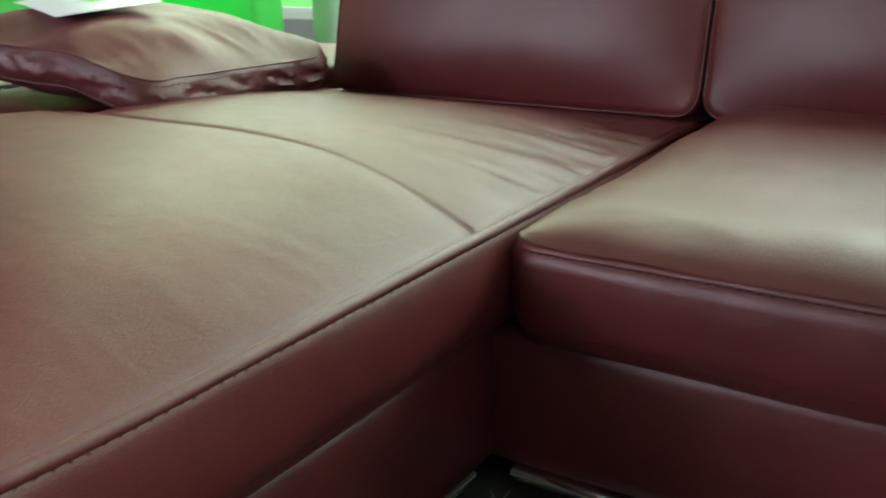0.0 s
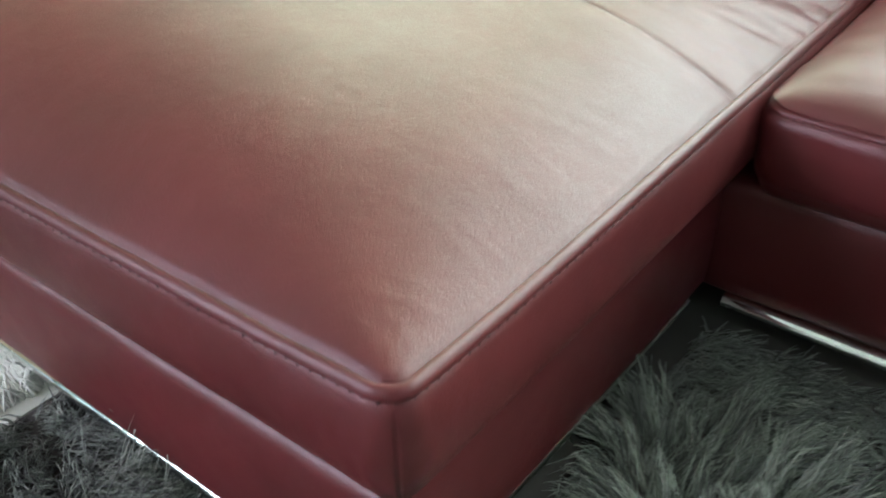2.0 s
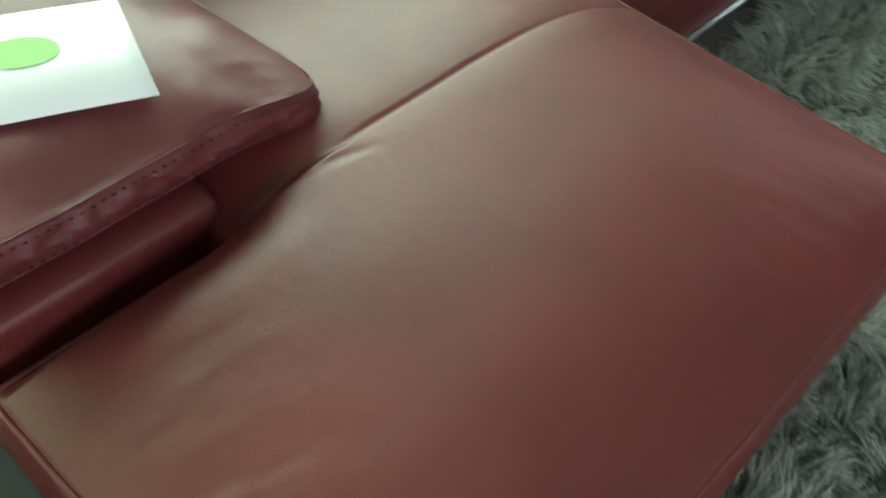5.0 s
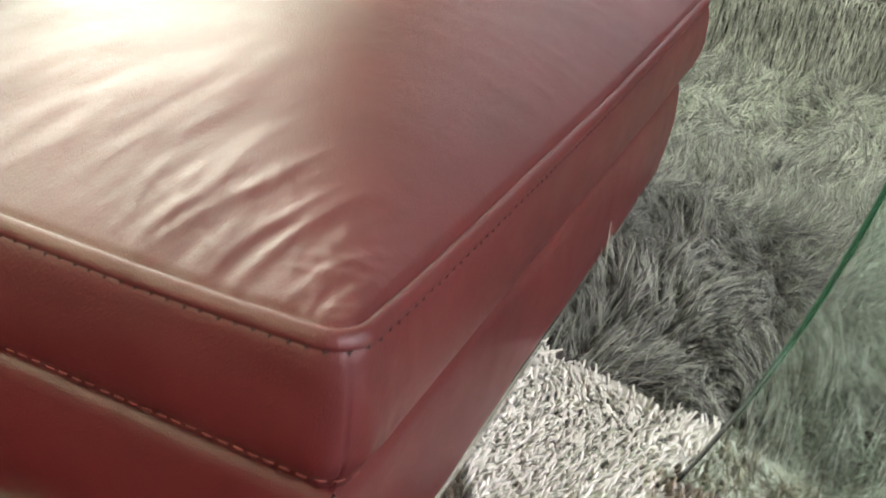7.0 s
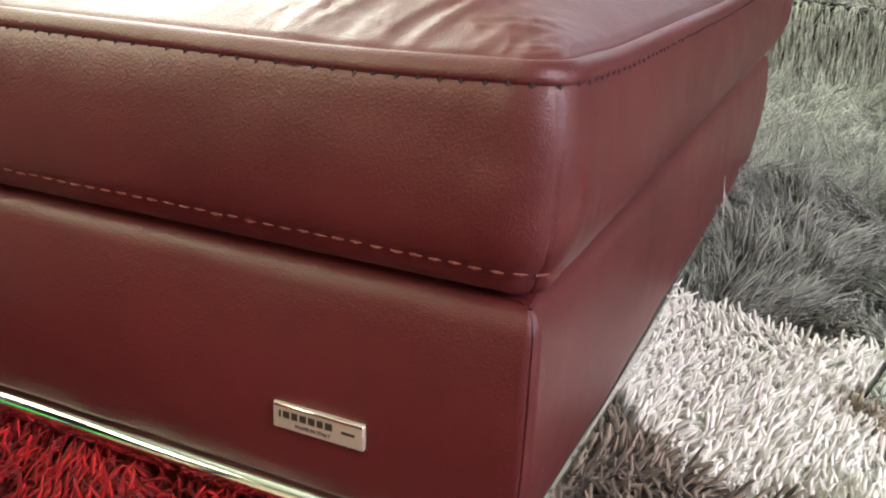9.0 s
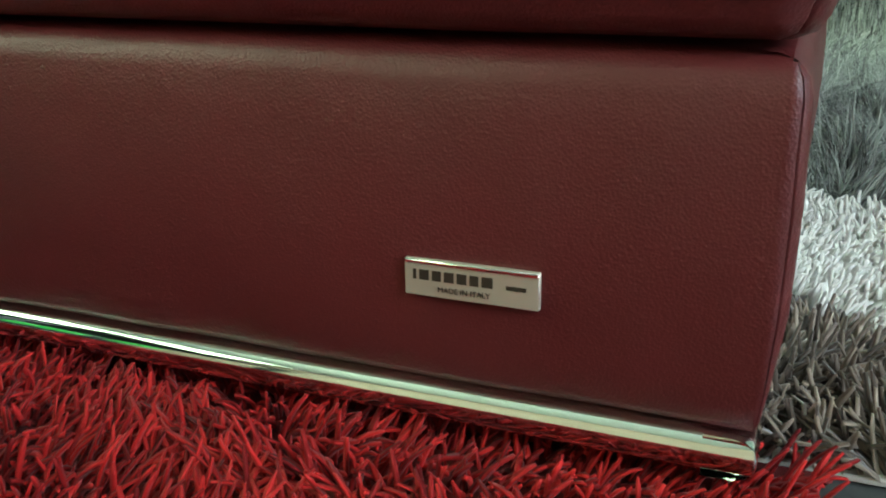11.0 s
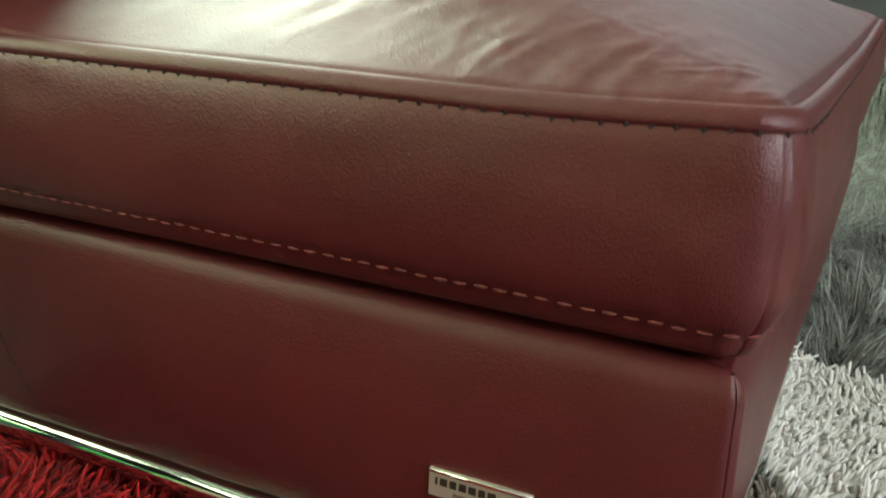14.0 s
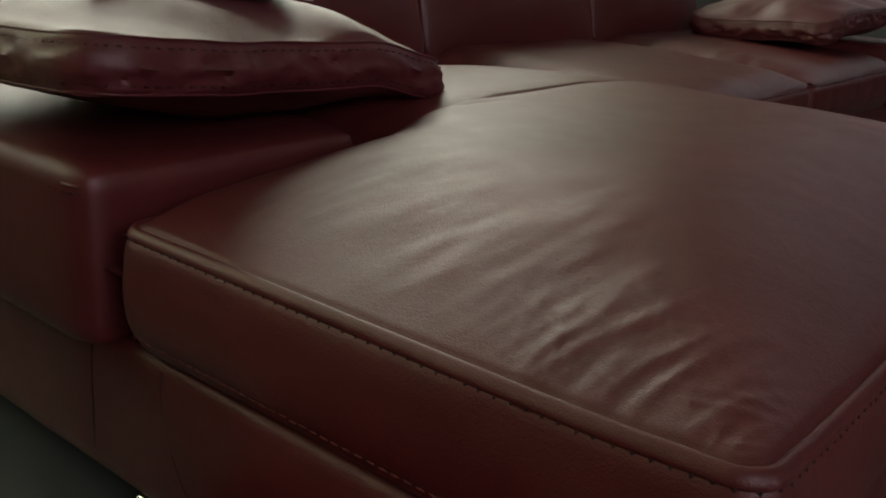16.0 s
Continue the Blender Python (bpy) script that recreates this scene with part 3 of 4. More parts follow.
                fs += [(b0, b0 + 1, b0 + 4, b0 + 3), (b0 + 1, b0 + 2, b0 + 5, b0 + 4), (b0, b0 + 1, b0 + 2), (b0 + 3, b0 + 5, b0 + 4)]
            rims.append(mesh_object("stitching", vs, fs, THREAD, None, "dark thread", False))
    return ob, rims


def back_cushion(x0, x1, parent, seed):
    w, h, t = x1 - x0, 0.36, 0.13
    m = pose((x0 + x1) / 2, BACK + 0.130, 0.408 + h / 2, 90 - 14, 0, 0)
    ob, rims = pillow("back_cushion", w, h, t, 0.055, LEATHER, m, parent, "plump dark red leather back cushion", 0.016, 0.003, seed)
    for r in rims:
        r.parent = ob
    return ob


part("back_frame", box(0.47, W, BACK + 0.22, 1.95, 0.262, 0.64, 0.03, 4), LEATHER, chaise, "leather covered back", True, 60)
back_cushion(0.485, W - 0.005, chaise, 41)

# name plate on the plinth
plate_x = 0.0105
part("name_plate", box(plate_x - 0.0008, plate_x + 0.004, 0.139, 0.221, 0.117, 0.1395, 0.0006, 1), PLATE, chaise, "small brushed metal maker's plate")
part("plate_lip", box(plate_x - 0.0016, plate_x - 0.0006, 0.1395, 0.2205, 0.1368, 0.1392, 0.0004, 1), CHROME, chaise, "polished upper lip")
keep(chaise)
plate = [o for o in chaise.children if o.name.startswith("name_plate")][0]
lx = plate_x - 0.0011


def ink_bar(y0, y1, z0, z1, nm="lettering_bar"):
    ob = part(nm, box(lx, lx + 0.0006, y0, y1, z0, z1), INK, plate, "", False)
    ob.matrix_parent_inverse = Matrix.Identity(4)
    return ob


y = 0.2155
for wide in (0.0020, 0.0060, 0.0056, 0.0060, 0.0060, 0.0054, 0.0066):
    ink_bar(y - wide, y, 0.1272, 0.1335)
    y -= wide + 0.0019
ink_bar(0.1465, 0.1585, 0.1275, 0.1300)
cu = bpy.data.curves.new("lettering", "FONT")
cu.body, cu.size, cu.align_x, cu.align_y, cu.extrude = "MADE IN ITALY", 0.0047, "CENTER", "CENTER", 0.0002
txt = new("lettering_tmp", cu)
bpy.context.view_layer.update()
me = bpy.data.meshes.new_from_object(txt.evaluated_get(bpy.context.evaluated_depsgraph_get()))
bpy.data.objects.remove(txt)
me.materials.clear()
me.materials.append(INK)
let = new("lettering", me)
let.parent = plate
let.matrix_basis = pose(lx - 0.0001, 0.184, 0.1222, 90, 0, -90)

# ------------------------------------------------------------------ the two-seat section
two = empty("sofa_section", (2.45, 1.3, 0), "dark red leather two-seat section with far arm", "sofa", "sectional sofa")
SX1 = 3.15


def seat(x0, x1, seed):
    zs = 0.409

    def height(x, y):
        d = y - D
        z = (0.026 * rise(d, 0.11, 2.0) + 0.030 * rise(d, 0.60, 1.8)) * rise(x - x0, 0.15, 2.6) * rise(x1 - x, 0.15, 2.6)
        z = z * (0.65 + 0.35 * rise(1.56 - y, 0.12, 2.0))
        z = z + puckers(x, y, x0, x1, D, 9, 0.10, 0.0058, seed) + 0.0024 * gnoise(x, y, 8, seed + 1)
        j = np.exp(-((x - x0) / 0.14) ** 2)
        z = z + 0.005 * j * gnoise(y, x * 0.2, 26, seed + 3)
        return zs + z - 0.006 * np.exp(-np.minimum(np.minimum(x - x0, x1 - x), y - D) / 0.010)
    v, f = dome(x0, x1, D, BACK + 0.06, 0.04, height, 0.010, (1, 1, 0, 0))
    mesh_object("seat_cushion", v, f, LEATHER, two, "domed dark red leather seat", True, 80)
    way = rounded_path([(x0, BACK), (x0, D), (x1, D), (x1, BACK)], 0.04, 0.011)
    prof = [(-0.014, 0.4030), (-0.006, 0.4030), (0.0, 0.4005), (0.0030, 0.3965), (0.0034, 0.3945), (0.0018, 0.3930), (0.0036, 0.3910)]
    prof += [(o, 0.389 - (0.389 - z) * 1.10) for o, z in wall_profile if z < 0.386]
    v, f = sweep(way, prof, 0.004, seed)
    mesh_object("cushion_border", v, f, LEATHER, two, "upright dark red leather border", True, 70)
    v, f = stitches(way, 0.0024, 0.3932, 0.0062, 0.0060, 0.0008, jitter=0.0006)
    mesh_object("top_stitching", v, f, THREAD, two, "", False)


seat(W + 0.013, 2.258, 61)
seat(2.264, SX1, 77)
v, f = sweep(rounded_path([(W - 0.10, D + 0.010), (3.52, D + 0.010), (3.52, 1.95)], 0.03, 0.014), base_profile, 0.003, 9.0)
mesh_object("base", v, f, LEATHER, two, "dark red leather plinth", True, 70)
# same filler, painted shade-dark, under the two seats
part("base_core", box(W + 0.03, 3.47, D + 0.05, 1.94, 0.052, 0.262), SHADOW_LEATHER, two, "filler core in leather colour darkened for shade")
v, f = sweep(rounded_path([(W + 0.004, D + 0.006), (3.52, D + 0.006), (3.52, 1.95)], 0.010, 0.02), bar_profile)
mesh_object("chrome_rail", v, f, CHROME, two, "polished chrome strip", True, 50)
for fx in (1.55, 3.44):
    for fy in (0.86, 1.85):
        part("foot", box(fx - 0.025, fx + 0.025, fy - 0.025, fy + 0.025, 0.0, 0.052, 0.004), BLACK, two, "black block foot")
part("arm", box(SX1 + 0.004, 3.53, D - 0.005, 1.95, 0.250, 0.470, 0.026, 5), LEATHER, two, "low square leather arm", True, 60)
part("back_frame", box(W + 0.003, 3.05, BACK + 0.22, 1.95, 0.262, 0.64, 0.03, 4), LEATHER, two, "leather covered back", True, 60)
back_cushion(W + 0.005, 2.258, two, 43)
back_cushion(2.264, 3.06, two, 47)
keep(two)

# ------------------------------------------------------------------ loose things on the sofa
def throw_pillow(w, h, at, rx, ry, rz, seed, overhang, label):
    def slump(x, y):
        droop = 0.75 * max(0.0, overhang * x - 0.12) ** 2
        return 0.010 * noise.noise(Vector((x * 3.5, y * 3.5, seed))) + 0.004 * noise.noise(Vector((x * 11, y * 11, seed))) - droop
    ob, rims = pillow("throw_pillow", w, h, 0.064, 0.050, PILLOW_LEATHER, pose(*at, rx, ry, rz), None, "", 0.008, 0.0080, seed, 0.06, slump)
    for r in rims:
        r.parent = ob
    return tagged(ob, label, "pillow", "throw pillows")


throw_pillow(0.66, 0.54, (0.305, 1.060, 0.568), -1, 4.0, 3, 5, 1, "crumpled dark red leather pillow lying across the arm")
throw_pillow(0.70, 0.54, (3.10, 1.12, 0.556), -2, -2, -4, 15, -1, "dark red leather pillow on the far arm")


def brochure(at, w, h, rz, rx, ry):
    vs, fs = [], []
    n = 10
    for i in range(n + 1):
        for j in range(2):
            x = -w / 2 + w * i / n
            vs.append((x, -h / 2 + h * j, -0.10 * x * x))
    for i in range(n):
        fs.append((2 * i, 2 * i + 2, 2 * i + 3, 2 * i + 1))
    ob = mesh_object("paper_brochure", vs, fs, PAPER)
    mod = ob.modifiers.new("thickness", "SOLIDIFY")
    mod.thickness = 0.0015
    ob.matrix_basis = pose(*at, rx, ry, rz)
    bm = bmesh.new()
    bmesh.ops.create_circle(bm, cap_ends=True, segments=20, radius=0.05)
    for q in bm.verts:
        q.co = Vector((q.co.x * 1.0, q.co.y * 0.6 + 0.02, 0.0022 - 0.10 * q.co.x ** 2))
    part("printed_picture", bm, PRINT_GREEN, ob, "green printed picture", False)
    return tagged(ob, "glossy white brochure with a green picture on a pillow", "brochure")


brochure((0.272, 0.994, 0.672), 0.30, 0.21, -19, 4, 3)

# ------------------------------------------------------------------ rugs
def pile(name, mat, parent, place, height, width, lean, bend, segs, seed, label, sides=3, stray=0.75, lock=3.2, base=None, clump=0.0):
    """Separate strands of yarn, all in one mesh; place: rows of x, y."""
    rs = np.random.RandomState(seed)
    n = len(place)
    h = height * rs.uniform(0.65, 1.15, n)
    w = width * rs.uniform(0.75, 1.2, n)
    flow = 2.4 * math.pi * gnoise(place[:, 0], place[:, 1], lock, seed) + rs.normal(0, stray, n)
    h = h * (0.85 + 0.35 * gnoise(place[:, 0], place[:, 1], lock * 3, seed + 1))
    tilt = np.abs(rs.normal(lean, lean * 0.45, n))
    curl = rs.normal(bend, 0.35, n)
    dx, dy = np.cos(flow), np.sin(flow)
    verts = np.zeros((n, (segs + 1) * sides, 3))
    if clump:
        # every strand leans over to the tip of the nearest lock
        best, mx, my = np.full(n, 9.0), np.zeros(n), np.zeros(n)
        hash_a, hash_b = rs.rand(113, 113), rs.rand(113, 113)
        ci, cj = np.floor(place[:, 0] / clump).astype(int), np.floor(place[:, 1] / clump).astype(int)
        for di in (-1, 0, 1):
            for dj in (-1, 0, 1):
                ha, hb = hash_a[(ci + di) % 113, (cj + dj) % 113], hash_b[(ci + di) % 113, (cj + dj) % 113]
                qx, qy = (ci + di + ha) * clump, (cj + dj + hb) * clump
                dist = np.hypot(place[:, 0] - qx, place[:, 1] - qy)
                mx, my, best = np.where(dist < best, qx, mx), np.where(dist < best, qy, my), np.minimum(dist, best)
        flow = 2.4 * math.pi * gnoise(mx, my, lock, seed) + 0.5 * np.sin(mx * 431 + my * 173) + rs.normal(0, stray * 0.5, n)
        h = h * (1.0 + 0.22 * np.sin(mx * 711 + my * 377))
        dx, dy = np.cos(flow), np.sin(flow)
    px, py, pz = place[:, 0].copy(), place[:, 1].copy(), (np.full(n, 0.006) if base is None else base.copy())
    for k in range(segs + 1):
        f = k / segs
        a = tilt + curl * f
        if k:
            px, py, pz = px + dx * np.sin(a) * h / segs, py + dy * np.sin(a) * h / segs, np.maximum(pz + np.cos(a) * h / segs, 0.008)
        if clump and k:
            px, py = px + (mx - place[:, 0]) * 0.72 / segs, py + (my - place[:, 1]) * 0.72 / segs
        r = w / 2 * (1.0 if k < segs else 0.62)
        for s in range(sides):
            an = 2 * math.pi * s / sides + flow
            verts[:, k * sides + s, 0] = px + r * np.cos(an)
            verts[:, k * sides + s, 1] = py + r * np.sin(an)
            verts[:, k * sides + s, 2] = pz + r * np.sin(an + 1.0) * np.sin(a) * 0.8
    one = []
    for k in range(segs):
        for s in range(sides):
            t = (s + 1) % sides
            one.append((k * sides + s, k * sides + t, (k + 1) * sides + t, (k + 1) * sides + s))
    one = np.array(one)
    faces = (one[None] + (np.arange(n) * (segs + 1) * sides)[:, None, None]).reshape(-1, 4)
    caps = (np.arange(n) * (segs + 1) * sides)[:, None] + segs * sides + np.arange(sides)[None]
    me = bpy.data.meshes.new(name)
    nv = n * (segs + 1) * sides
    me.vertices.add(nv)
    me.vertices.foreach_set("co", verts.reshape(-1))
    loops = np.concatenate([faces.reshape(-1), caps.reshape(-1)])
    totals = np.concatenate([np.full(len(faces), 4), np.full(n, sides)])
    me.loops.add(len(loops))
    me.loops.foreach_set("vertex_index", loops)
    me.polygons.add(len(totals))
    me.polygons.foreach_set("loop_start", np.concatenate([[0], np.cumsum(totals)[:-1]]))
    me.polygons.foreach_set("loop_total", totals)
    me.update(calc_edges=True)
    me.validate()
    me.polygons.foreach_set("use_smooth", [True] * len(me.polygons))
    me.materials.append(mat)
    ob = new(name, me)
    ob.parent = parent
    return tagged(ob, label, "", "", "stuff")


def scatter(x0, x1, y0, y1, spacing, seed):
    rs = np.random.RandomState(seed)
    xs, ys = np.arange(x0, x1, spacing), np.arange(y0, y1, spacing)
    X, Y = np.meshgrid(xs, ys)
    p = np.stack([X.ravel(), Y.ravel()], 1)
    return p + rs.uniform(-0.45, 0.45, p.shape) * spacing


def rug(x0, x1, y0, y1, mat, label, z=0.006):
    th = empty("shag_rug", ((x0 + x1) / 2, (y0 + y1) / 2, 0), label, "rug", "shag rugs")
    part("backing", box(x0, x1, y0, y1, 0.0015, z, 0.001, 1), mat, th, "woven backing", False)
    return th


red = rug(-1.10, 0.085, -0.02, 0.76, RED_BACKING, "bright red shaggy rug under the chaise")
pts = scatter(-0.62, 0.06, -0.01, 0.75, 0.0072, 1)
pile("shag_surface", RED_YARN, red, pts, 0.040, 0.0040, 0.45, 0.55, 4, 2, "thick red yarn pile")
rest = scatter(-1.08, -0.62, -0.01, 0.75, 0.016, 4)
pile("shag_surface", RED_YARN, red, rest, 0.042, 0.006, 0.55, 0.35, 2, 5, "thick red yarn pile")
keep(red)

white = rug(0.088, 0.680, -1.40, 0.30, PALE_BACKING, "white shaggy rug with brown stripes beside the chaise")
pts = scatter(0.092, 0.680, -0.75, 0.08, 0.0057, 6)
pts = pts[pts[:, 0] < 0.660 + 0.20 * np.minimum(pts[:, 1], 0)]


def is_brown(p):
    edge = 0.325 + 0.50 * p[:, 1] + 0.030 * np.sin(p[:, 1] * 22) + 0.02 * gnoise(p[:, 0], p[:, 1], 18, 8)
    near = p[:, 0] < edge
    side = (p[:, 1] < -0.225 + 0.03 * np.sin(p[:, 0] * 17)) & (p[:, 0] > 0.30) & (np.random.RandomState(5).rand(len(p)) < 0.6)
    return near, side & ~near


mask, tan = is_brown(pts)
TAN_YARN = yarn("tan_yarn", (0.20, 0.155, 0.11), (0.55, 0.48, 0.38))
pile("tan_shag", TAN_YARN, white, pts[tan], 0.042, 0.0050, 0.40, 0.45, 3, 21, "tan and cream yarn pile")
pile("white_shag", WHITE_YARN, white, pts[~(mask | tan)], 0.045, 0.0053, 0.30, 0.42, 4, 7, "thick white yarn pile")
pile("brown_shag", BROWN_YARN, white, pts[mask], 0.040, 0.0048, 0.50, 0.45, 3, 8, "brown and cream yarn pile")
rest = scatter(0.092, 0.655, -1.38, -0.75, 0.013, 9)
pile("white_shag", WHITE_YARN, white, rest, 0.044, 0.0055, 0.5, 0.3, 2, 10, "thick white yarn pile")
keep(white)

grey = rug(0.684, 3.30, -1.50, 1.10, BACKING, "long-haired grey rug between chaise and seats")
near = scatter(0.520, 1.75, -0.75, 0.78, 0.0052, 11)
near = near[near[:, 0] > 0.690 + 0.20 * np.minimum(near[:, 1], 0)]
near = near[~((near[:, 0] < W - 0.005) & (near[:, 1] > 0.06))]
short = near[(near[:, 1] >= 0.54) & (near[:, 1] < 0.745)]
near = near[near[:, 1] < 0.54]
pile("shag_surface", GREY_YARN, grey, near, 0.085, 0.0022, 0.75, 0.75, 4, 12, "long fine grey hair", stray=0.40, lock=3.5, clump=0.034)
pile("shag_surface", GREY_YARN, grey, short, 0.050, 0.0021, 0.85, 0.60, 4, 31, "long fine grey hair", stray=0.40, lock=3.5, clump=0.034)
far = scatter(1.75, 3.28, -1.40, 0.80, 0.0086, 13)
far = far[far[:, 1] < 0.700]
far = far[~((far[:, 0] > 2.62) & (far[:, 1] < 0.14))]
pile("shag_surface", GREY_YARN, grey, far, 0.078, 0.0030, 0.85, 0.8, 3, 14, "long fine grey hair", stray=0.40, lock=3.5, clump=0.034)
keep(grey)


def shaggy_pouf(x0, x1, y0, y1, top):
    th = empty("pouf", ((x0 + x1) / 2, (y0 + y1) / 2, 0), "low pouf covered in long grey-brown hair", "pouf")
    part("body", box(x0, x1, y0, y1, 0.012, top, 0.07, 5), BACKING, th, "padded body")
    rs = np.random.RandomState(17)
    n = 9000
    u, hgt = rs.uniform(0, 1, n), rs.uniform(0.03, top, n)
    face = rs.rand(n) < 0.6
    px_ = np.where(face, x0 - 0.004, x0 + u * (x1 - x0))
    py_ = np.where(face, y0 + u * (y1 - y0), y1 + 0.004)
    m_ = len(px_)
    length = rs.uniform(0.05, 0.09, m_)
    out = np.stack([np.where(face, -1.0, rs.normal(0, 0.4, m_)), np.where(face, rs.normal(0, 0.4, m_), 1.0)], 1)
    out /= np.linalg.norm(out, axis=1)[:, None]
    side = np.stack([-out[:, 1], out[:, 0]], 1)
    verts = np.zeros((m_, 8, 3))
    for k in range(4):
        f = k / 3
        reach, drop = 0.035 * math.sin(f * 2.2), f * f
        w = 0.0028 * (1.1 - f)
        for q, sg in ((0, -1), (1, 1)):
            verts[:, 2 * k + q, 0] = px_ + out[:, 0] * reach + side[:, 0] * sg * w
            verts[:, 2 * k + q, 1] = py_ + out[:, 1] * reach + side[:, 1] * sg * w
            verts[:, 2 * k + q, 2] = np.maximum(hgt + 0.02 * f - length * drop, 0.012)
    quad = np.array([(0, 1, 3, 2), (2, 3, 5, 4), (4, 5, 7, 6)])
    faces = (quad[None] + (np.arange(m_) * 8)[:, None, None]).reshape(-1, 4)
    ob = mesh_object("hair", verts.reshape(-1, 3), [tuple(q) for q in faces.tolist()], GREY_YARN, th, "long hanging hair", True, 180)
    ob["kind"] = "stuff"
    top_p = scatter(x0 + 0.02, x1, y0, y1 - 0.02, 0.011, 18)
    pile("hair", GREY_YARN, th, top_p, 0.075, 0.0045, 0.85, 0.7, 2, 19, "long fine hair", stray=0.5, lock=6.0, base=np.full(len(top_p), top - 0.004))
    keep(th)


shaggy_pouf(2.60, 3.22, -1.05, 0.16, 0.26)

# ------------------------------------------------------------------ bent glass table
def glass_table():
    """One bent sheet: a rounded top, a bend, and a sloping leg that flares to the floor."""
    th = empty("glass_table", (0.30, -0.75, 0), "clear greenish bent glass table beside the chaise", "table")
    yc, thick = -0.758, 0.012
    # side line of the sheet, seen from the front: distance along the bend, x, z and half width
    rows = []
    for k in range(25):                      # leg, floor to bend
        f = k / 24
        x, z = 0.500 - 0.4404 * f, 0.010 + 0.696 * f
        half = 0.538 - 0.060 * math.sin(f * math.pi * 0.58) - 0.020 * f
        rows.append((x, z, half))
    cx, cz, r = 0.085, 0.722, 0.030
    for k in range(1, 12):                   # the bend
        a = radians(212 - k / 12 * 122)
        rows.append((cx + r * math.cos(a), cz + r * math.sin(a), 0.462))
    for k in range(37):                      # top, widening to a rounded end
        f = k / 36
        x = cx + 0.56 * f
        if f < 0.42:
            q = f / 0.42
            half = 0.462 + 0.118 * (0.5 * q + 0.5 * (0.5 - 0.5 * math.cos(q * math.pi)))
        else:
            q = (f - 0.42) / 0.58
            half = 0.580 - 0.46 * (1 - math.sqrt(max(0.0, 1 - q * q)))
        rows.append((x, cz + r, half))
    P = np.array(rows)
    t = np.gradient(P[:, :2], axis=0)
    t /= np.linalg.norm(t, axis=1)[:, None]
    nrm = np.stack([-t[:, 1], t[:, 0]], 1)
    m = 25
    verts, faces, edge = [], [], []
    for (x, z, half), (nx, nz) in zip(rows, nrm):
        for side in (0.5, -0.5):
            for j in range(m):
                verts.append((x + nx * thick * side, yc + half * (1 - 2 * j / (m - 1)), z + nz * thick * side))
    n = len(rows)
    for i in range(n - 1):
        a, b = i * 2 * m, (i + 1) * 2 * m
        for j in range(m - 1):
            faces.append((a + j, b + j, b + j + 1, a + j + 1))
            faces.append((a + m + j, a + m + j + 1, b + m + j + 1, b + m + j))
        faces.append((a, a + m, b + m, b))
        faces.append((a + m - 1, b + m - 1, b + 2 * m - 1, a + 2 * m - 1))
    for i in (0, n - 1):
        a = i * 2 * m
        for j in range(m - 1):
            q = (a + j, a + j + 1, a + m + j + 1, a + m + j)
            faces.append(q if i == 0 else q[::-1])
    bm = bmesh.new()
    made = [bm.verts.new(q) for q in verts]
    for q in faces:
        bm.faces.new([made[i] for i in q])
    ob = part("bent_sheet", bm, GLASS, th, "clear bent float glass", True, 45)
    ob.visible_shadow = False
    # the polished green edge that runs round the sheet
    for s in (1, -1):
        vs, fs = [], []
        for (x, z, half), (nx, nz) in zip(rows, nrm):
            for dn, do in ((0.55, -0.0012), (0.28, 0.0016), (-0.28, 0.0016), (-0.55, -0.0012)):
                vs.append((x + nx * thick * dn, yc + s * (half + do), z + nz * thick * dn))
        for i in range(n - 1):
            for k in range(3):
                fs.append((4 * i + k, 4 * i + k + 1, 4 * i + 5 + k, 4 * i + 4 + k))
        mesh_object("polished_edge", vs, fs, GLASS_EDGE, th, "dark green polished glass edge", True, 60)
    keep(th)


glass_table()

# ------------------------------------------------------------------ beyond the sofa
def side_table(x0, x1, y0, y1, z):
    th = empty("side_table", ((x0 + x1) / 2, (y0 + y1) / 2, 0), "cream topped side table with black edge behind the arm", "table")
    part("tabletop", box(x0, x1, y0, y1, z - 0.012, z, 0.003, 2), CREAM, th, "cream laminate top")
    part("edge_band", box(x0 + 0.004, x1 - 0.004, y0 + 0.004, y1 - 0.004, z - 0.05, z - 0.0125, 0.003, 2), BLACK, th, "black band")
    for lx_ in (x0 + 0.04, x1 - 0.04):
        for ly_ in (y0 + 0.04, y1 - 0.04):
            part("leg", box(lx_ - 0.02, lx_ + 0.02, ly_ - 0.02, ly_ + 0.02, 0, z - 0.051, 0.003, 2), BLACK, th, "black square leg")
    keep(th)


side_table(-0.95, -0.20, 0.82, 1.30, 0.470)


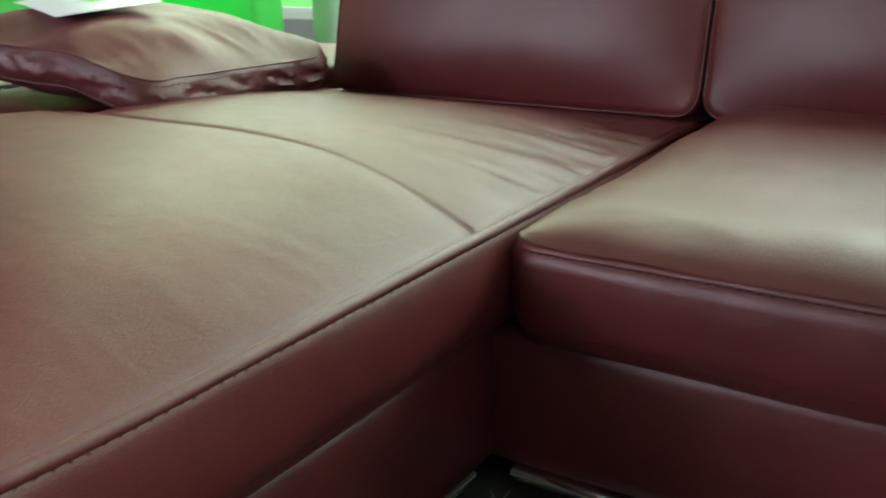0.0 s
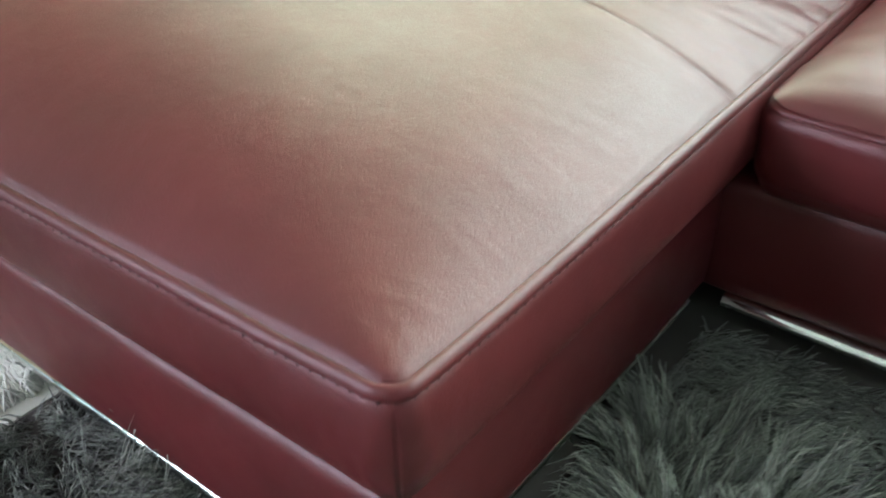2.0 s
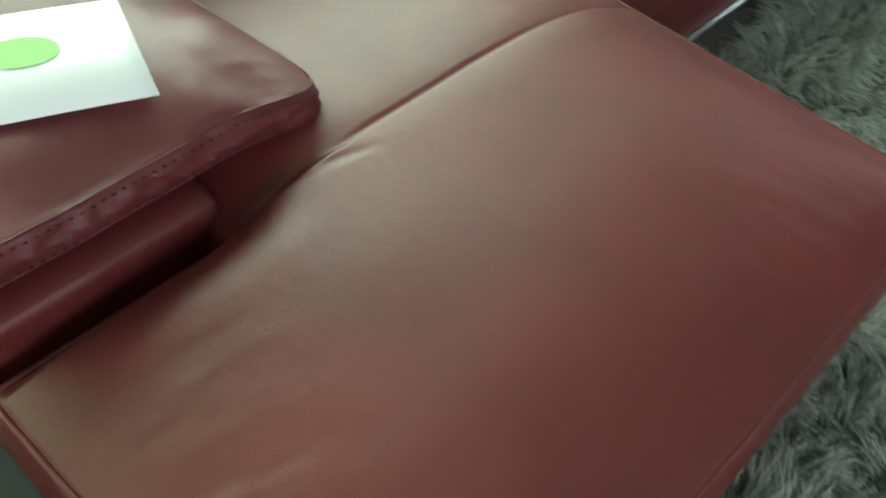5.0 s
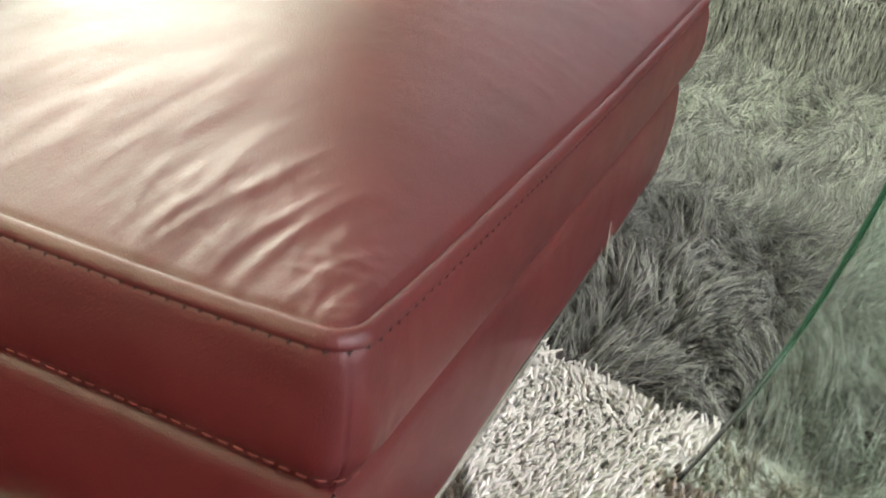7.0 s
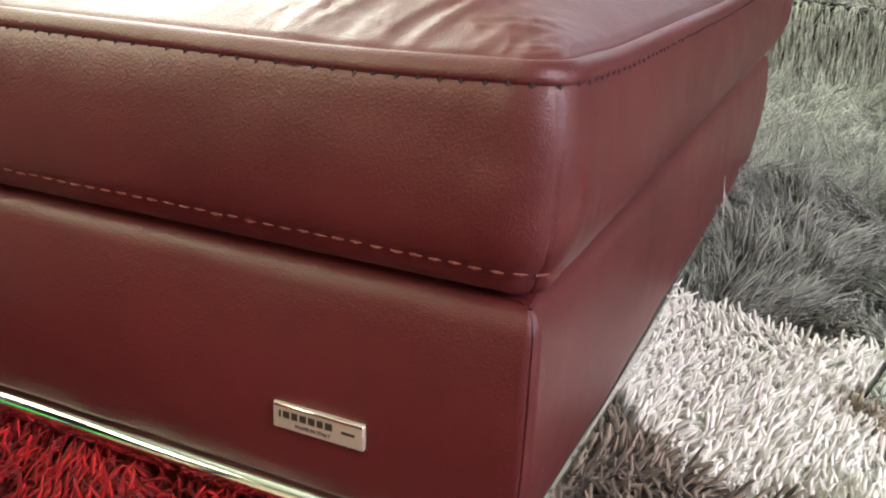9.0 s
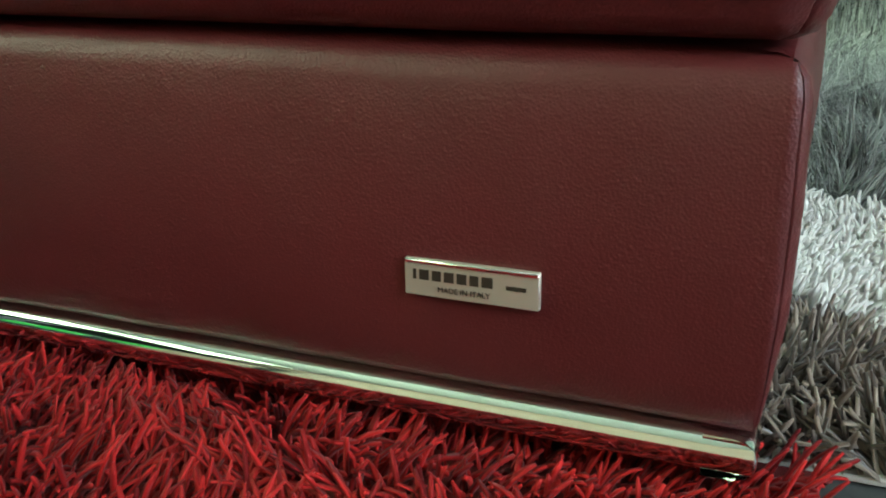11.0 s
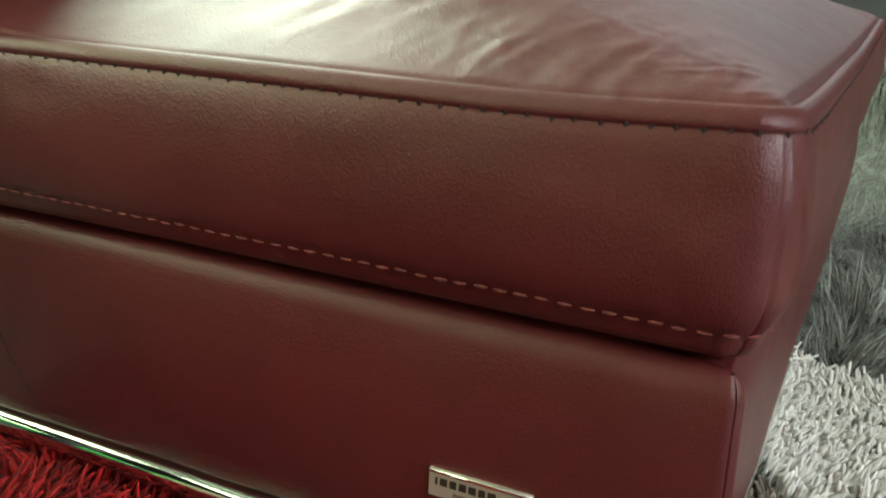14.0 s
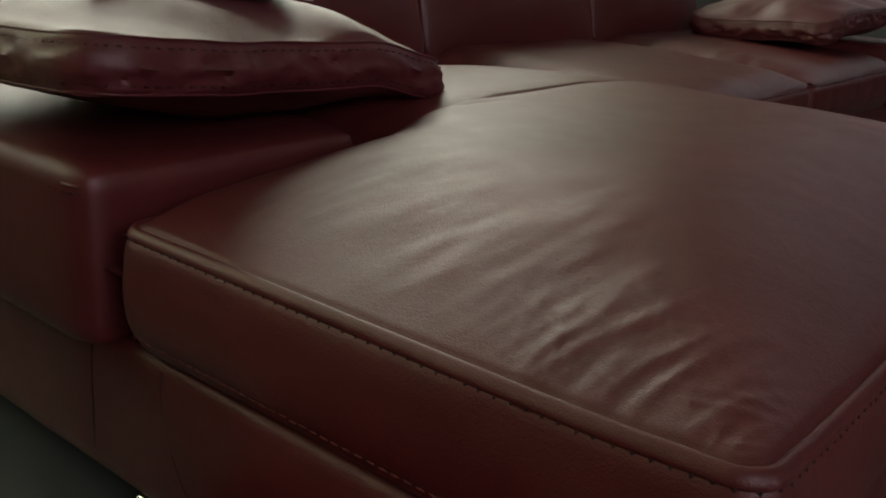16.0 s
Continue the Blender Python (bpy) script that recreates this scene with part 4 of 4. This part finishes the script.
def armchair(x0, x1, y0, y1):
    th = empty("armchair", ((x0 + x1) / 2, (y0 + y1) / 2, 0), "bright green upholstered armchair behind the side table", "armchair")
    # lower part is unseen; black block added to keep green out of the chrome rail
    part("base", box(x0 + 0.05, x1 - 0.05, y0 + 0.05, y1 - 0.05, 0.04, 0.30, 0.03, 4), BLACK, th, "unseen black lower block added to cut green reflections")
    part("seat_cushion", box(x0 + 0.22, x1 - 0.004, y0 + 0.202, y1 - 0.202, 0.302, 0.46, 0.05, 5), GREEN, th)
    part("backrest", box(x0, x0 + 0.215, y0 + 0.202, y1 - 0.202, 0.302, 0.86, 0.06, 5), GREEN, th)
    for q in (y0, y1 - 0.20):
        part("arm", box(x0, x1, q, q + 0.20, 0.302, 0.66, 0.05, 5), GREEN, th)
    for fx in (x0 + 0.08, x1 - 0.08):
        for fy in (y0 + 0.08, y1 - 0.08):
            part("foot", box(fx - 0.02, fx + 0.02, fy - 0.02, fy + 0.02, 0, 0.04), BLACK, th, "black foot")
    keep(th)


armchair(-1.75, -0.80, 1.72, 2.72)


def low_cabinet(x0, x1, y0, y1, h):
    th = empty("low_cabinet", ((x0 + x1) / 2, (y0 + y1) / 2, 0), "white lacquered low cabinet behind the green armchair", "cabinet")
    part("plinth", box(x0 + 0.03, x1 - 0.03, y0 + 0.03, y1 - 0.03, 0, 0.06), BLACK, th, "black plinth")
    part("body", box(x0, x1, y0, y1, 0.062, h - 0.022, 0.004, 2), FRAME, th)
    part("top", box(x0 - 0.006, x1 + 0.006, y0 - 0.012, y1, h - 0.020, h, 0.004, 2), FRAME, th)
    mid = (x0 + x1) / 2
    for a, b in ((x0 + 0.004, mid - 0.002), (mid + 0.002, x1 - 0.004)):
        part("door", box(a, b, y0 - 0.020, y0 - 0.002, 0.068, h - 0.028, 0.002, 2), FRAME, th)
    keep(th)


low_cabinet(-0.90, 0.50, 3.00, 3.42, 0.90)


def dish(at):
    bm = bmesh.new()
    rings = [(0.03, 0), (0.055, 0.008), (0.075, 0.022), (0.078, 0.024), (0.07, 0.020), (0.0, 0.010)]
    prev = None
    for r, z in rings:
        row = [bm.verts.new((r * math.cos(a * math.pi / 12), r * math.sin(a * math.pi / 12), z)) for a in range(24)] if r else [bm.verts.new((0, 0, z))]
        if prev:
            for a in range(24):
                b = (a + 1) % 24
                if len(row) > 1:
                    bm.faces.new((prev[a], prev[b], row[b], row[a]))
                else:
                    bm.faces.new((prev[a], prev[b], row[0]))
        prev = row
    ob = part("green_dish", bm, PRINT_GREEN)
    ob.location = at
    return tagged(ob, "small bright green shallow dish on the side table", "dish")


dish((-0.36, 0.99, 0.470))


def pole_stand(x, y, h):
    bm = bmesh.new()
    bmesh.ops.create_cone(bm, cap_ends=True, segments=20, radius1=0.022, radius2=0.022, depth=h, matrix=Matrix.Translation((0, 0, h / 2)))
    th = empty("chrome_stand", (x, y, 0), "chrome display pole on a round foot", "stand", "chrome display poles")
    part("pole", bm, CHROME, th, "", True, 50)
    bm = bmesh.new()
    bmesh.ops.create_cone(bm, cap_ends=True, segments=28, radius1=0.12, radius2=0.11, depth=0.02, matrix=Matrix.Translation((0, 0, 0.01)))
    part("foot_plate", bm, CHROME, th, "", True, 30)


pole_stand(4.35, 0.95, 1.9)
pole_stand(4.15, 1.45, 1.9)
pink = empty("pink_rug", (5.9, 0.75, 0), "deep pink rug on the dark floor", "rug")
part("backing", box(5.3, 6.6, 0.1, 1.4, 0.0015, 0.02, 0.004, 2), MAGENTA, pink, "deep pink pile")
keep(pink)
